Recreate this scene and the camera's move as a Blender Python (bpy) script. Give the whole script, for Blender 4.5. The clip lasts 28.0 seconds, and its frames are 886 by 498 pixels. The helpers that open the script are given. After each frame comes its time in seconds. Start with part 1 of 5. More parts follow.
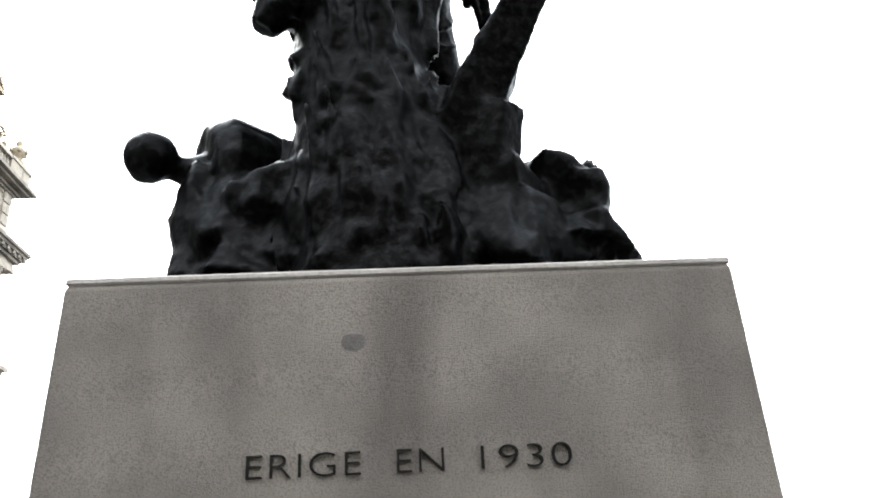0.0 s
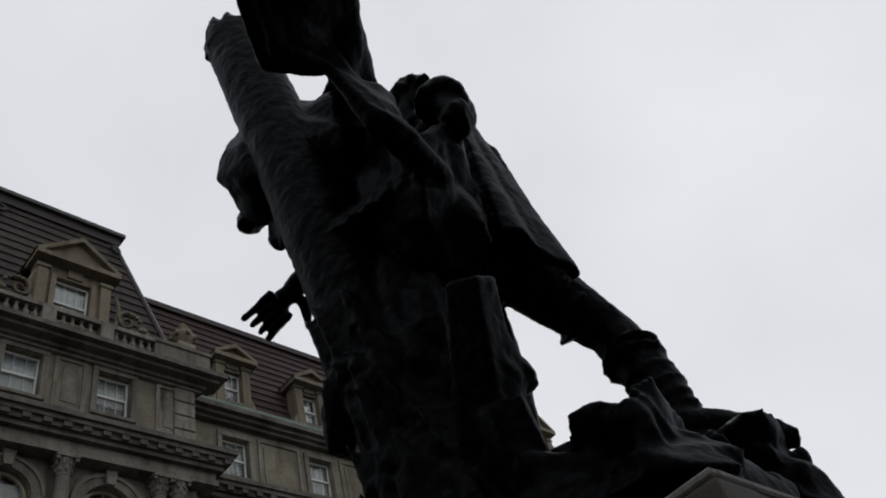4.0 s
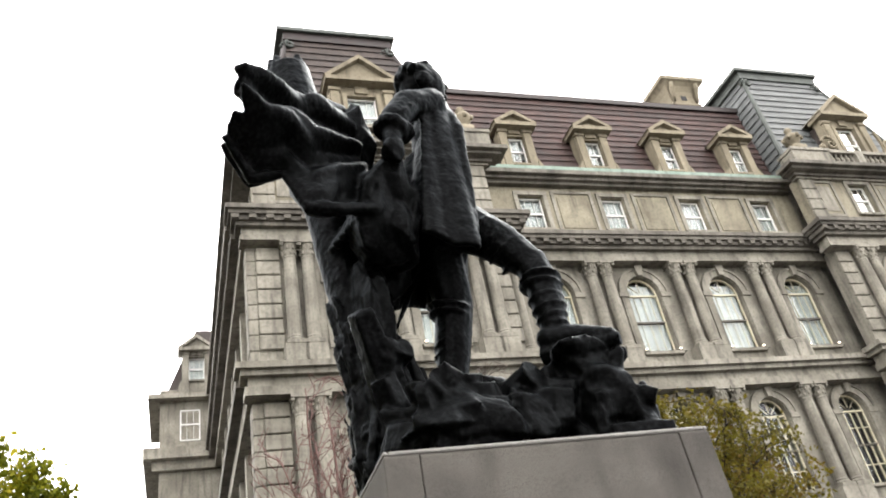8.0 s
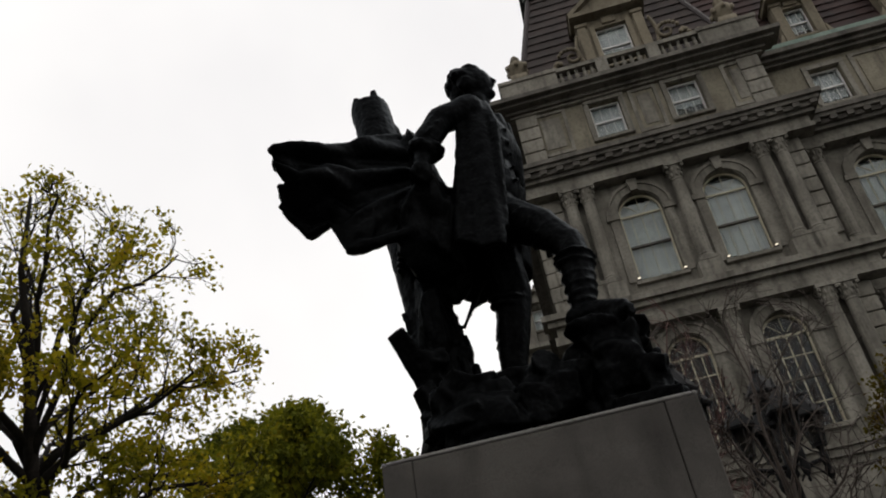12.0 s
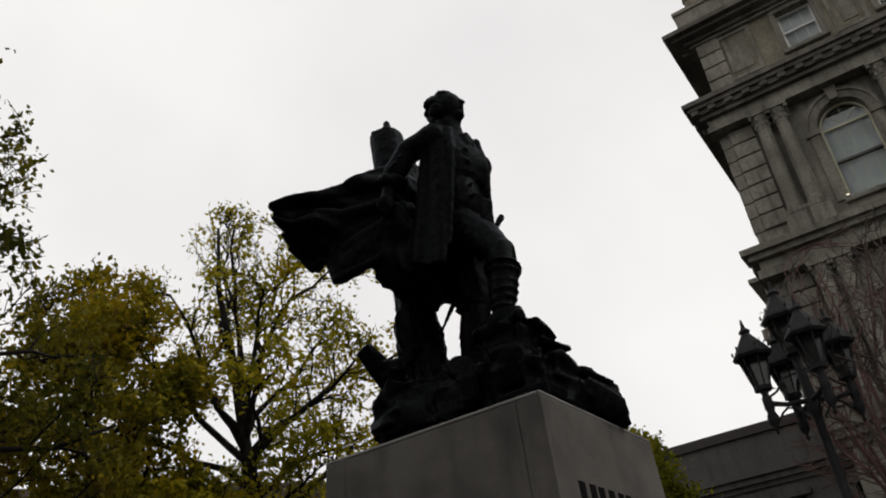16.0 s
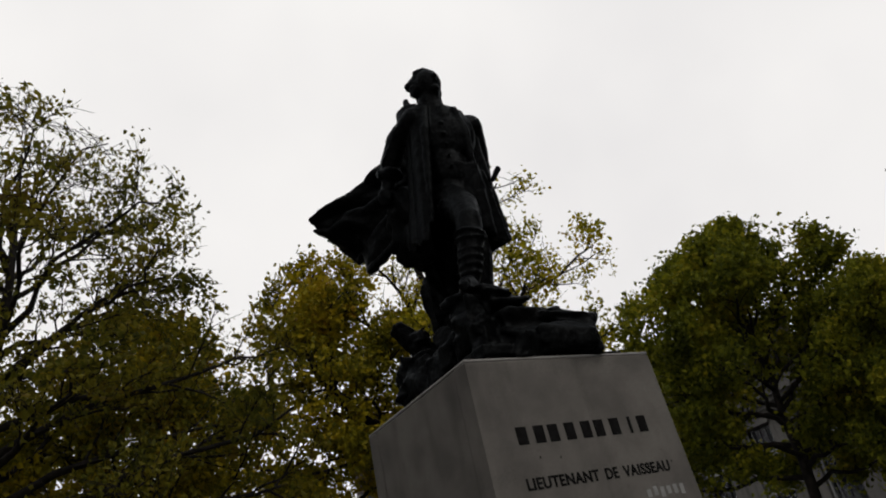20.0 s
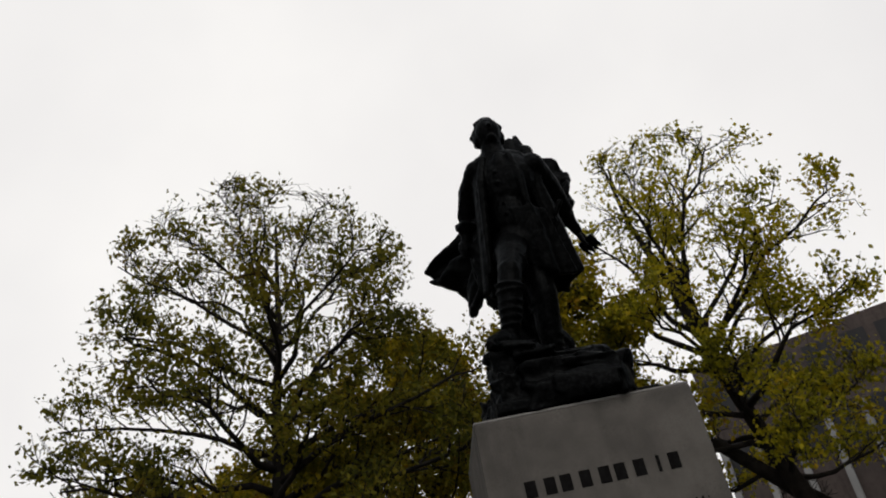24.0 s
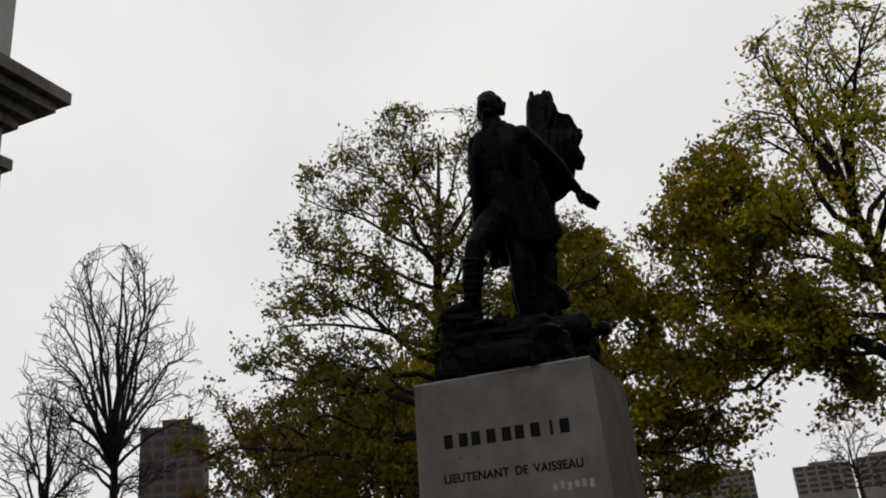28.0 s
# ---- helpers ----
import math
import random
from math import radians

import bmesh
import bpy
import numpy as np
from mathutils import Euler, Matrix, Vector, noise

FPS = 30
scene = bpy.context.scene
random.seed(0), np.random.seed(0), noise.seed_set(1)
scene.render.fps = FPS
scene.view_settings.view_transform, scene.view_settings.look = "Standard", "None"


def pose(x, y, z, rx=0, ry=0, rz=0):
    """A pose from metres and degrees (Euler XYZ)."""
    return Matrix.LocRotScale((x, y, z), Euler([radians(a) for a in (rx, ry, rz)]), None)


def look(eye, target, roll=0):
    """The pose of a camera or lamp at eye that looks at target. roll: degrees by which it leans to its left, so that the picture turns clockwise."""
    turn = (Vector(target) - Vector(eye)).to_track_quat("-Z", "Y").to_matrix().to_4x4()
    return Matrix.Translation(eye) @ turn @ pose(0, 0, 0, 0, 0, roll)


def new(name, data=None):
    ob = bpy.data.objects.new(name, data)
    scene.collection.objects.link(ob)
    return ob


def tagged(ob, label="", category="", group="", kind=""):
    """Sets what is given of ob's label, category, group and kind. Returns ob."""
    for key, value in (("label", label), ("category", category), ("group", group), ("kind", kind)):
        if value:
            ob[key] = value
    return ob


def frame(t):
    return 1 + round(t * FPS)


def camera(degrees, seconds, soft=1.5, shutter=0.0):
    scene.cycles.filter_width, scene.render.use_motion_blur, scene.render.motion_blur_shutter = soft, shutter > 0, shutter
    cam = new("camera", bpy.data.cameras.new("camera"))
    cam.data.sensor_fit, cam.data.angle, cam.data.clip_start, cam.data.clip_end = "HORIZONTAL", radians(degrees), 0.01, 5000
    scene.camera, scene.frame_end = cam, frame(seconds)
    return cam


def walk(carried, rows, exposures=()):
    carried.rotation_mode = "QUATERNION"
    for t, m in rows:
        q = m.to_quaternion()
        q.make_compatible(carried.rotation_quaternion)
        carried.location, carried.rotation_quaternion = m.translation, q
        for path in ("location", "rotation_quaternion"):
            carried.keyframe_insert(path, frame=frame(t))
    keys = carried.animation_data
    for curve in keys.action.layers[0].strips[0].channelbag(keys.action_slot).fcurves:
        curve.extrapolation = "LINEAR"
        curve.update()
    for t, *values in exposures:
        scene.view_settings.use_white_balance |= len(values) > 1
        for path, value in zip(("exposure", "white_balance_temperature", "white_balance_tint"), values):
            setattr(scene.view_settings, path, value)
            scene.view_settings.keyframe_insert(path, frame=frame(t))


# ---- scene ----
cam = camera(57.5, 28.0, soft=1.95)
PATH = [
    (0, pose(-0.015, 3.272, 2.564, 112.57, 2.72, -181.59)),
    (1, pose(-0.131, 3.560, 2.471, 127.54, 6.60, -176.28)),
    (1.6, pose(-0.235, 3.340, 2.455, 133.80, 5.70, -167.30)),
    (2, pose(-0.475, 3.290, 2.435, 134.50, 6.30, -159.25)),
    (5, pose(-2.310, 2.406, 2.669, 135.33, 13.18, -122.36)),
    (6, pose(-2.984, 2.221, 2.583, 126.73, 11.06, -117.30)),
    (7, pose(-3.695, 1.888, 2.670, 124.85, 9.97, -109.56)),
    (7.6, pose(-4.177, 1.791, 2.566, 122.15, 9.94, -106.53)),
    (8, pose(-5.122, 1.940, 2.069, 121.83, 9.51, -104.12)),
    (8.5, pose(-5.778, 1.757, 1.917, 121.58, 7.98, -102.10)),
    (9, pose(-5.969, 1.550, 1.851, 121.79, 7.54, -97.58)),
    (9.5, pose(-6.001, 1.194, 1.893, 122.35, 5.89, -93.55)),
    (10, pose(-6.014, 0.798, 1.902, 122.14, 5.48, -89.94)),
    (11, pose(-5.971, 0.180, 1.879, 121.66, 6.88, -81.94)),
    (12, pose(-5.888, -0.435, 1.888, 121.56, 8.99, -75.32)),
    (13, pose(-5.828, -1.104, 1.901, 123.54, 8.98, -67.73)),
    (16, pose(-5.887, -3.366, 1.534, 120.46, 6.91, -54.57)),
    (17, pose(-5.808, -4.023, 1.429, 117.70, 8.58, -51.92)),
    (18, pose(-5.572, -4.864, 1.458, 115.01, 10.08, -45.91)),
    (19, pose(-5.093, -5.575, 1.468, 115.19, 11.37, -38.42)),
    (20, pose(-4.433, -6.254, 1.469, 116.13, 12.57, -27.58)),
    (21, pose(-3.855, -6.601, 1.477, 117.57, 12.40, -22.04)),
    (24, pose(-1.612, -8.068, 1.503, 118.31, 11.34, 0.43)),
    (25, pose(-0.778, -8.424, 1.448, 117.76, 9.52, 5.49)),
    (26, pose(0.041, -8.726, 1.486, 117.83, 9.71, 11.02)),
    (27, pose(1.612, -9.051, 1.678, 114.11, 9.63, 19.73)),
    (28, pose(2.530, -9.260, 1.738, 110.28, 5.40, 22.06)),
]
EXPOSURES = [
    (0.0, 3.22, 6400, 10), (0.4, 2.55, 6420, 10), (1.0, 1.10, 6450, 10), (1.6, -0.14, 6000, 10), (2.5, -0.22, 5900, 10),
    (5.0, -0.38, 6600, 10), (5.5, -0.10, 6650, 10), (6.0, 0.35, 6720, 10), (7.0, 1.45, 6800, 10), (8.0, 2.60, 6780, 10),
    (8.6, 1.85, 6750, 10), (9.4, 1.05, 6720, 10), (10.2, 0.42, 6700, 10), (12.0, 0.06, 6680, 10), (13.5, -0.02, 6680, 10), (16.0, -0.12, 6700, 10),
    (26.0, -0.12, 6700, 10), (27.0, -0.20, 6680, 10), (28.0, -0.25, 6680, 10),
]
walk(cam, PATH, EXPOSURES)

# ---- light: an overcast day ----
world = bpy.data.worlds.new("overcast_sky")
scene.world = world
world.use_nodes = True
wn, wl = world.node_tree.nodes, world.node_tree.links
wn.clear()
w_out = wn.new("ShaderNodeOutputWorld")
w_bg = wn.new("ShaderNodeBackground")
w_sky = wn.new("ShaderNodeTexSky")
w_sky.sky_type = "NISHITA"
w_sky.sun_disc = False
w_sky.sun_elevation = radians(38)
w_sky.sun_rotation = radians(250)
w_sky.air_density, w_sky.dust_density = 1.0, 4.0
w_hsv = wn.new("ShaderNodeHueSaturation")
w_hsv.inputs["Saturation"].default_value = 0.1
w_tc = wn.new("ShaderNodeTexCoord")
w_noise = wn.new("ShaderNodeTexNoise")
w_noise.inputs["Scale"].default_value = 2.2
w_noise.inputs["Detail"].default_value = 4.0
w_ramp = wn.new("ShaderNodeValToRGB")
w_ramp.color_ramp.elements[0].position, w_ramp.color_ramp.elements[0].color = 0.3, (7.6, 7.6, 7.8, 1)
w_ramp.color_ramp.elements[1].position, w_ramp.color_ramp.elements[1].color = 0.7, (8.9, 8.9, 8.95, 1)
w_mix = wn.new("ShaderNodeMix")
w_mix.data_type = "RGBA"
w_mix.inputs[0].default_value = 0.93
wl.new(w_tc.outputs["Generated"], w_noise.inputs["Vector"])
wl.new(w_noise.outputs["Fac"], w_ramp.inputs["Fac"])
wl.new(w_sky.outputs["Color"], w_hsv.inputs["Color"])
wl.new(w_hsv.outputs["Color"], w_mix.inputs[6])
wl.new(w_ramp.outputs["Color"], w_mix.inputs[7])
wl.new(w_mix.outputs[2], w_bg.inputs["Color"])
wl.new(w_bg.outputs["Background"], w_out.inputs["Surface"])
w_bg.inputs["Strength"].default_value = 0.12

sun_data = bpy.data.lights.new("sun", "SUN")
sun_data.energy, sun_data.angle, sun_data.color = 0.75, radians(25), (1.0, 0.97, 0.92)
sun = new("sun", sun_data)
sun.matrix_world = look((24, -36, 50), (0, 0, 0))


# ---- materials ----
def material(name, colors, scale=6.0, rough=0.75, metal=0.0, bump=0.25, grain=60.0, streak=0.0, spec=0.4, vary=0.0, grain_mix=0.35):
    """Two-scale variation: blotches between two colours, finer grain of a third, relief, and drips that run down."""
    m = bpy.data.materials.new(name)
    m.use_nodes = True
    n, l = m.node_tree.nodes, m.node_tree.links
    b = n["Principled BSDF"]
    b.inputs["Metallic"].default_value = metal
    b.inputs["Specular IOR Level"].default_value = spec
    tc = n.new("ShaderNodeTexCoord")
    big, fine = n.new("ShaderNodeTexNoise"), n.new("ShaderNodeTexNoise")
    big.inputs["Scale"].default_value, big.inputs["Detail"].default_value = scale, 5.0
    fine.inputs["Scale"].default_value, fine.inputs["Detail"].default_value = grain, 3.0
    ramp = n.new("ShaderNodeValToRGB")
    ramp.color_ramp.elements[0].position, ramp.color_ramp.elements[0].color = 0.35, (*colors[0], 1)
    ramp.color_ramp.elements[1].position, ramp.color_ramp.elements[1].color = 0.68, (*colors[1], 1)
    l.new(tc.outputs["Object"], big.inputs["Vector"])
    l.new(tc.outputs["Object"], fine.inputs["Vector"])
    l.new(big.outputs["Fac"], ramp.inputs["Fac"])
    grain_ramp = n.new("ShaderNodeValToRGB")
    grain_ramp.color_ramp.elements[0].position, grain_ramp.color_ramp.elements[1].position = 0.48, 0.62
    grain_ramp.color_ramp.elements[0].color, grain_ramp.color_ramp.elements[1].color = (0, 0, 0, 1), (grain_mix,) * 3 + (1,)
    l.new(fine.outputs["Fac"], grain_ramp.inputs["Fac"])
    mix = n.new("ShaderNodeMix")
    mix.data_type = "RGBA"
    l.new(grain_ramp.outputs["Color"], mix.inputs[0])
    l.new(ramp.outputs["Color"], mix.inputs[6])
    mix.inputs[7].default_value = (*colors[2 if len(colors) > 2 else 0], 1)
    col = mix.outputs[2]
    if streak:
        mapping = n.new("ShaderNodeMapping")
        mapping.inputs["Scale"].default_value = (2.0, 2.0, 0.28)
        drip = n.new("ShaderNodeTexNoise")
        drip.inputs["Scale"].default_value, drip.inputs["Detail"].default_value = 1.6, 4.0
        dramp = n.new("ShaderNodeValToRGB")
        dramp.color_ramp.elements[0].position, dramp.color_ramp.elements[1].position = 0.5, 0.75
        dramp.color_ramp.elements[0].color, dramp.color_ramp.elements[1].color = (1, 1, 1, 1), (1 - streak,) * 3 + (1,)
        mul = n.new("ShaderNodeMix")
        mul.data_type, mul.blend_type = "RGBA", "MULTIPLY"
        mul.inputs[0].default_value = 1.0
        l.new(tc.outputs["Object"], mapping.inputs["Vector"])
        l.new(mapping.outputs["Vector"], drip.inputs["Vector"])
        l.new(drip.outputs["Fac"], dramp.inputs["Fac"])
        l.new(col, mul.inputs[6])
        l.new(dramp.outputs["Color"], mul.inputs[7])
        col = mul.outputs[2]
    if vary:
        info, vramp, vmul = n.new("ShaderNodeObjectInfo"), n.new("ShaderNodeMapRange"), n.new("ShaderNodeHueSaturation")
        vramp.inputs["To Min"].default_value, vramp.inputs["To Max"].default_value = 1 - vary, 1 + vary
        l.new(info.outputs["Random"], vramp.inputs["Value"])
        l.new(vramp.outputs["Result"], vmul.inputs["Value"])
        l.new(col, vmul.inputs["Color"])
        col = vmul.outputs["Color"]
    l.new(col, b.inputs["Base Color"])
    rr = n.new("ShaderNodeMapRange")
    rr.inputs["To Min"].default_value, rr.inputs["To Max"].default_value = max(0.03, rough - 0.12), min(1.0, rough + 0.12)
    l.new(big.outputs["Fac"], rr.inputs["Value"])
    l.new(rr.outputs["Result"], b.inputs["Roughness"])
    if bump:
        bp = n.new("ShaderNodeBump")
        bp.inputs["Strength"].default_value, bp.inputs["Distance"].default_value = bump, 0.02
        l.new(fine.outputs["Fac"], bp.inputs["Height"])
        l.new(bp.outputs["Normal"], b.inputs["Normal"])
    return m


def leaf_material(name, colors, trans=0.35):
    """Leaves that let some light through; each leaf has its own shade."""
    m = bpy.data.materials.new(name)
    m.use_nodes = True
    n, l = m.node_tree.nodes, m.node_tree.links
    b, out = n["Principled BSDF"], n["Material Output"]
    geo, ramp = n.new("ShaderNodeNewGeometry"), n.new("ShaderNodeValToRGB")
    ramp.color_ramp.elements[0].color = (*colors[0], 1)
    ramp.color_ramp.elements[1].color = (*colors[-1], 1)
    for i, c in enumerate(colors[1:-1]):
        ramp.color_ramp.elements.new((i + 1) / (len(colors) - 1)).color = (*c, 1)
    tex, noise, both = n.new("ShaderNodeTexCoord"), n.new("ShaderNodeTexNoise"), n.new("ShaderNodeMix")
    noise.inputs["Scale"].default_value = 0.75
    noise.inputs["Detail"].default_value = 2.0
    stretch = n.new("ShaderNodeMapRange")
    stretch.inputs["From Min"].default_value, stretch.inputs["From Max"].default_value = 0.32, 0.68
    l.new(tex.outputs["Object"], noise.inputs["Vector"])
    l.new(noise.outputs["Fac"], stretch.inputs["Value"])
    both.inputs["Factor"].default_value = 0.55
    l.new(geo.outputs["Random Per Island"], both.inputs["A"])
    l.new(stretch.outputs["Result"], both.inputs["B"])
    l.new(both.outputs["Result"], ramp.inputs["Fac"])
    l.new(ramp.outputs["Color"], b.inputs["Base Color"])
    b.inputs["Roughness"].default_value = 0.6
    b.inputs["Specular IOR Level"].default_value = 0.08
    tr, mix = n.new("ShaderNodeBsdfTranslucent"), n.new("ShaderNodeMixShader")
    l.new(ramp.outputs["Color"], tr.inputs["Color"])
    mix.inputs[0].default_value = trans
    l.new(b.outputs["BSDF"], mix.inputs[1])
    l.new(tr.outputs["BSDF"], mix.inputs[2])
    l.new(mix.outputs["Shader"], out.inputs["Surface"])
    return m


def glass_material(name, tint, rough=0.04):
    m = bpy.data.materials.new(name)
    m.use_nodes = True
    b = m.node_tree.nodes["Principled BSDF"]
    b.inputs["Base Color"].default_value = (*tint, 1)
    b.inputs["Roughness"].default_value = rough
    b.inputs["Transmission Weight"].default_value = 1.0
    b.inputs["IOR"].default_value = 1.2
    return m


def lit_material(name, color, strength):
    m = bpy.data.materials.new(name)
    m.use_nodes = True
    b = m.node_tree.nodes["Principled BSDF"]
    b.inputs["Emission Color"].default_value = (*color, 1)
    b.inputs["Emission Strength"].default_value = strength
    return m


BRONZE = material("dark_patinated_bronze", [(0.0012, 0.0012, 0.0013), (0.0034, 0.0036, 0.0038), (0.012, 0.0132, 0.0136)], 5, 0.47, 0.75, 0.2, 34, 0.0, 0.12)
BRONZE.node_tree.nodes["Principled BSDF"].inputs["Specular Tint"].default_value = (0.52, 0.54, 0.56, 1)
GRANITE = material("grey_pink_granite", [(0.086, 0.079, 0.072), (0.138, 0.127, 0.115), (0.036, 0.033, 0.031)], 2.6, 0.8, 0, 0.25, 210, 0.34, 0.2, 0.0, 0.5)
GRANITE_EDGE = material("pale_granite_edge", [(0.19, 0.18, 0.172), (0.26, 0.25, 0.24), (0.12, 0.115, 0.11)], 4, 0.8, 0, 0.2, 60, 0, 0.3)
LETTER = material("dark_cut_letter", [(0.006, 0.0055, 0.0055), (0.011, 0.011, 0.011)], 20, 0.9, 0, 0.1, 60, 0, 0.03)
STONE = material("weathered_limestone", [(0.126, 0.116, 0.096), (0.228, 0.214, 0.181), (0.076, 0.071, 0.060)], 0.75, 0.85, 0, 0.35, 9, 0.58, 0.25, 0.13)
STONE_WARM = material("warm_sandstone", [(0.145, 0.124, 0.088), (0.205, 0.178, 0.13), (0.092, 0.08, 0.06)], 0.7, 0.85, 0, 0.3, 9, 0.4, 0.25, 0.10)
STONE_MID = material("ochre_grey_limestone", [(0.134, 0.119, 0.088), (0.222, 0.202, 0.152), (0.082, 0.074, 0.056)], 0.8, 0.85, 0, 0.35, 9, 0.55, 0.25, 0.13)
CREAM_PAINT = material("cream_window_paint", [(0.36, 0.33, 0.23), (0.46, 0.43, 0.32)], 4, 0.5, 0, 0.05)
# darker stone tone for cornices, soffits, brackets and meeting rails
STONE_DARK = material("dark_cornice_stone", [(0.066, 0.060, 0.052), (0.145, 0.134, 0.115), (0.046, 0.042, 0.036)], 0.8, 0.85, 0, 0.3, 10, 0.5, 0.25, 0.10)
SLATE = material("brown_slate_roof", [(0.026, 0.020, 0.018), (0.050, 0.038, 0.034), (0.019, 0.015, 0.014)], 1.4, 0.7, 0, 0.3, 14, 0.3, 0.25, 0.2)
SLATE_RED = material("dark_red_slate_roof", [(0.028, 0.0165, 0.015), (0.052, 0.030, 0.027), (0.020, 0.014, 0.013)], 1.4, 0.7, 0, 0.3, 14, 0.3, 0.25, 0.2)
SLATE_GREY = material("grey_slate_roof", [(0.060, 0.065, 0.066), (0.10, 0.106, 0.106), (0.04, 0.044, 0.046)], 1.4, 0.6, 0, 0.3, 14, 0.2, 0.35, 0.15)
BRICK_DARK = material("dark_brown_brick", [(0.055, 0.042, 0.038), (0.08, 0.062, 0.056), (0.04, 0.03, 0.028)], 0.3, 0.9, 0, 0.1, 4, 0.3)
LEAD = material("dark_red_roof_edge", [(0.014, 0.009, 0.009), (0.026, 0.016, 0.016), (0.018, 0.017, 0.015)], 1.5, 0.6, 0, 0.2, 8)
LEAD_GREEN = material("dark_green_roof_edge", [(0.02, 0.023, 0.021), (0.045, 0.052, 0.047), (0.07, 0.09, 0.08)], 1.5, 0.6, 0, 0.2, 8)
COPPER = material("green_copper_flashing", [(0.12, 0.17, 0.14), (0.19, 0.25, 0.21), (0.08, 0.10, 0.08)], 1.2, 0.7, 0, 0.2, 10, 0.4)
WHITE_PAINT = material("white_window_paint", [(0.55, 0.55, 0.53), (0.66, 0.66, 0.64)], 6, 0.5, 0, 0.05)
BLIND = material("pale_window_blind", [(0.30, 0.31, 0.30), (0.42, 0.43, 0.42), (0.22, 0.23, 0.23)], 1.5, 0.9, 0, 0.05, 6, 0.0, 0.2, 0.12)
CHALK = material("pale_chalk_scrawl", [(0.16, 0.16, 0.155), (0.22, 0.22, 0.215)], 20, 0.9, 0, 0.1)
# near-black colour that stands in for the shade of unlit interiors
INNER_SHADE = material("unlit_interior_shade", [(0.02, 0.02, 0.022), (0.035, 0.035, 0.036)], 2, 0.9, 0, 0)
GLASS = glass_material("window_glass", (0.9, 0.95, 0.95))
LIT_LENS = lit_material("lit_lens", (1.0, 0.84, 0.58), 0.9)
IRON = material("black_painted_iron", [(0.010, 0.010, 0.011), (0.02, 0.02, 0.021)], 8, 0.6, 0.0, 0.1, 40, 0.0, 0.12)
LAMP_GLASS = glass_material("lantern_glass", (0.045, 0.046, 0.045), 0.35)
BARK = material("dark_tree_bark", [(0.011, 0.0095, 0.008), (0.026, 0.022, 0.019), (0.008, 0.007, 0.006)], 5, 0.9, 0, 0.6, 22, 0.2, 0.1)
TWIG_RED = material("reddish_bare_twigs", [(0.06, 0.028, 0.024), (0.10, 0.05, 0.042)], 5, 0.8, 0, 0.1)
TWIG_BROWN = material("brown_bare_twigs", [(0.045, 0.034, 0.028), (0.075, 0.058, 0.048)], 5, 0.8, 0, 0.1)
PAVING = material("grey_granite_paving", [(0.078, 0.078, 0.077), (0.114, 0.113, 0.109), (0.054, 0.054, 0.054)], 1.2, 0.85, 0, 0.3, 30, 0, 0.3, 0.12)
GROUND = material("asphalt_and_soil_ground", [(0.045, 0.045, 0.044), (0.07, 0.068, 0.064), (0.03, 0.03, 0.03)], 0.3, 0.9, 0, 0.2, 12)
CONCRETE = material("brown_grey_concrete", [(0.10, 0.088, 0.078), (0.15, 0.132, 0.118), (0.07, 0.062, 0.056)], 0.3, 0.9, 0, 0.1, 4, 0.3)
GREY_FACE = material("grey_plaster_wall", [(0.2, 0.2, 0.2), (0.28, 0.28, 0.275)], 0.3, 0.9, 0, 0.1, 4, 0.3)
ANNEX = material("grey_ashlar_annex", [(0.074, 0.070, 0.066), (0.101, 0.097, 0.091), (0.051, 0.048, 0.045)], 0.5, 0.85, 0, 0.3, 9, 0.4, 0.25, 0.06)


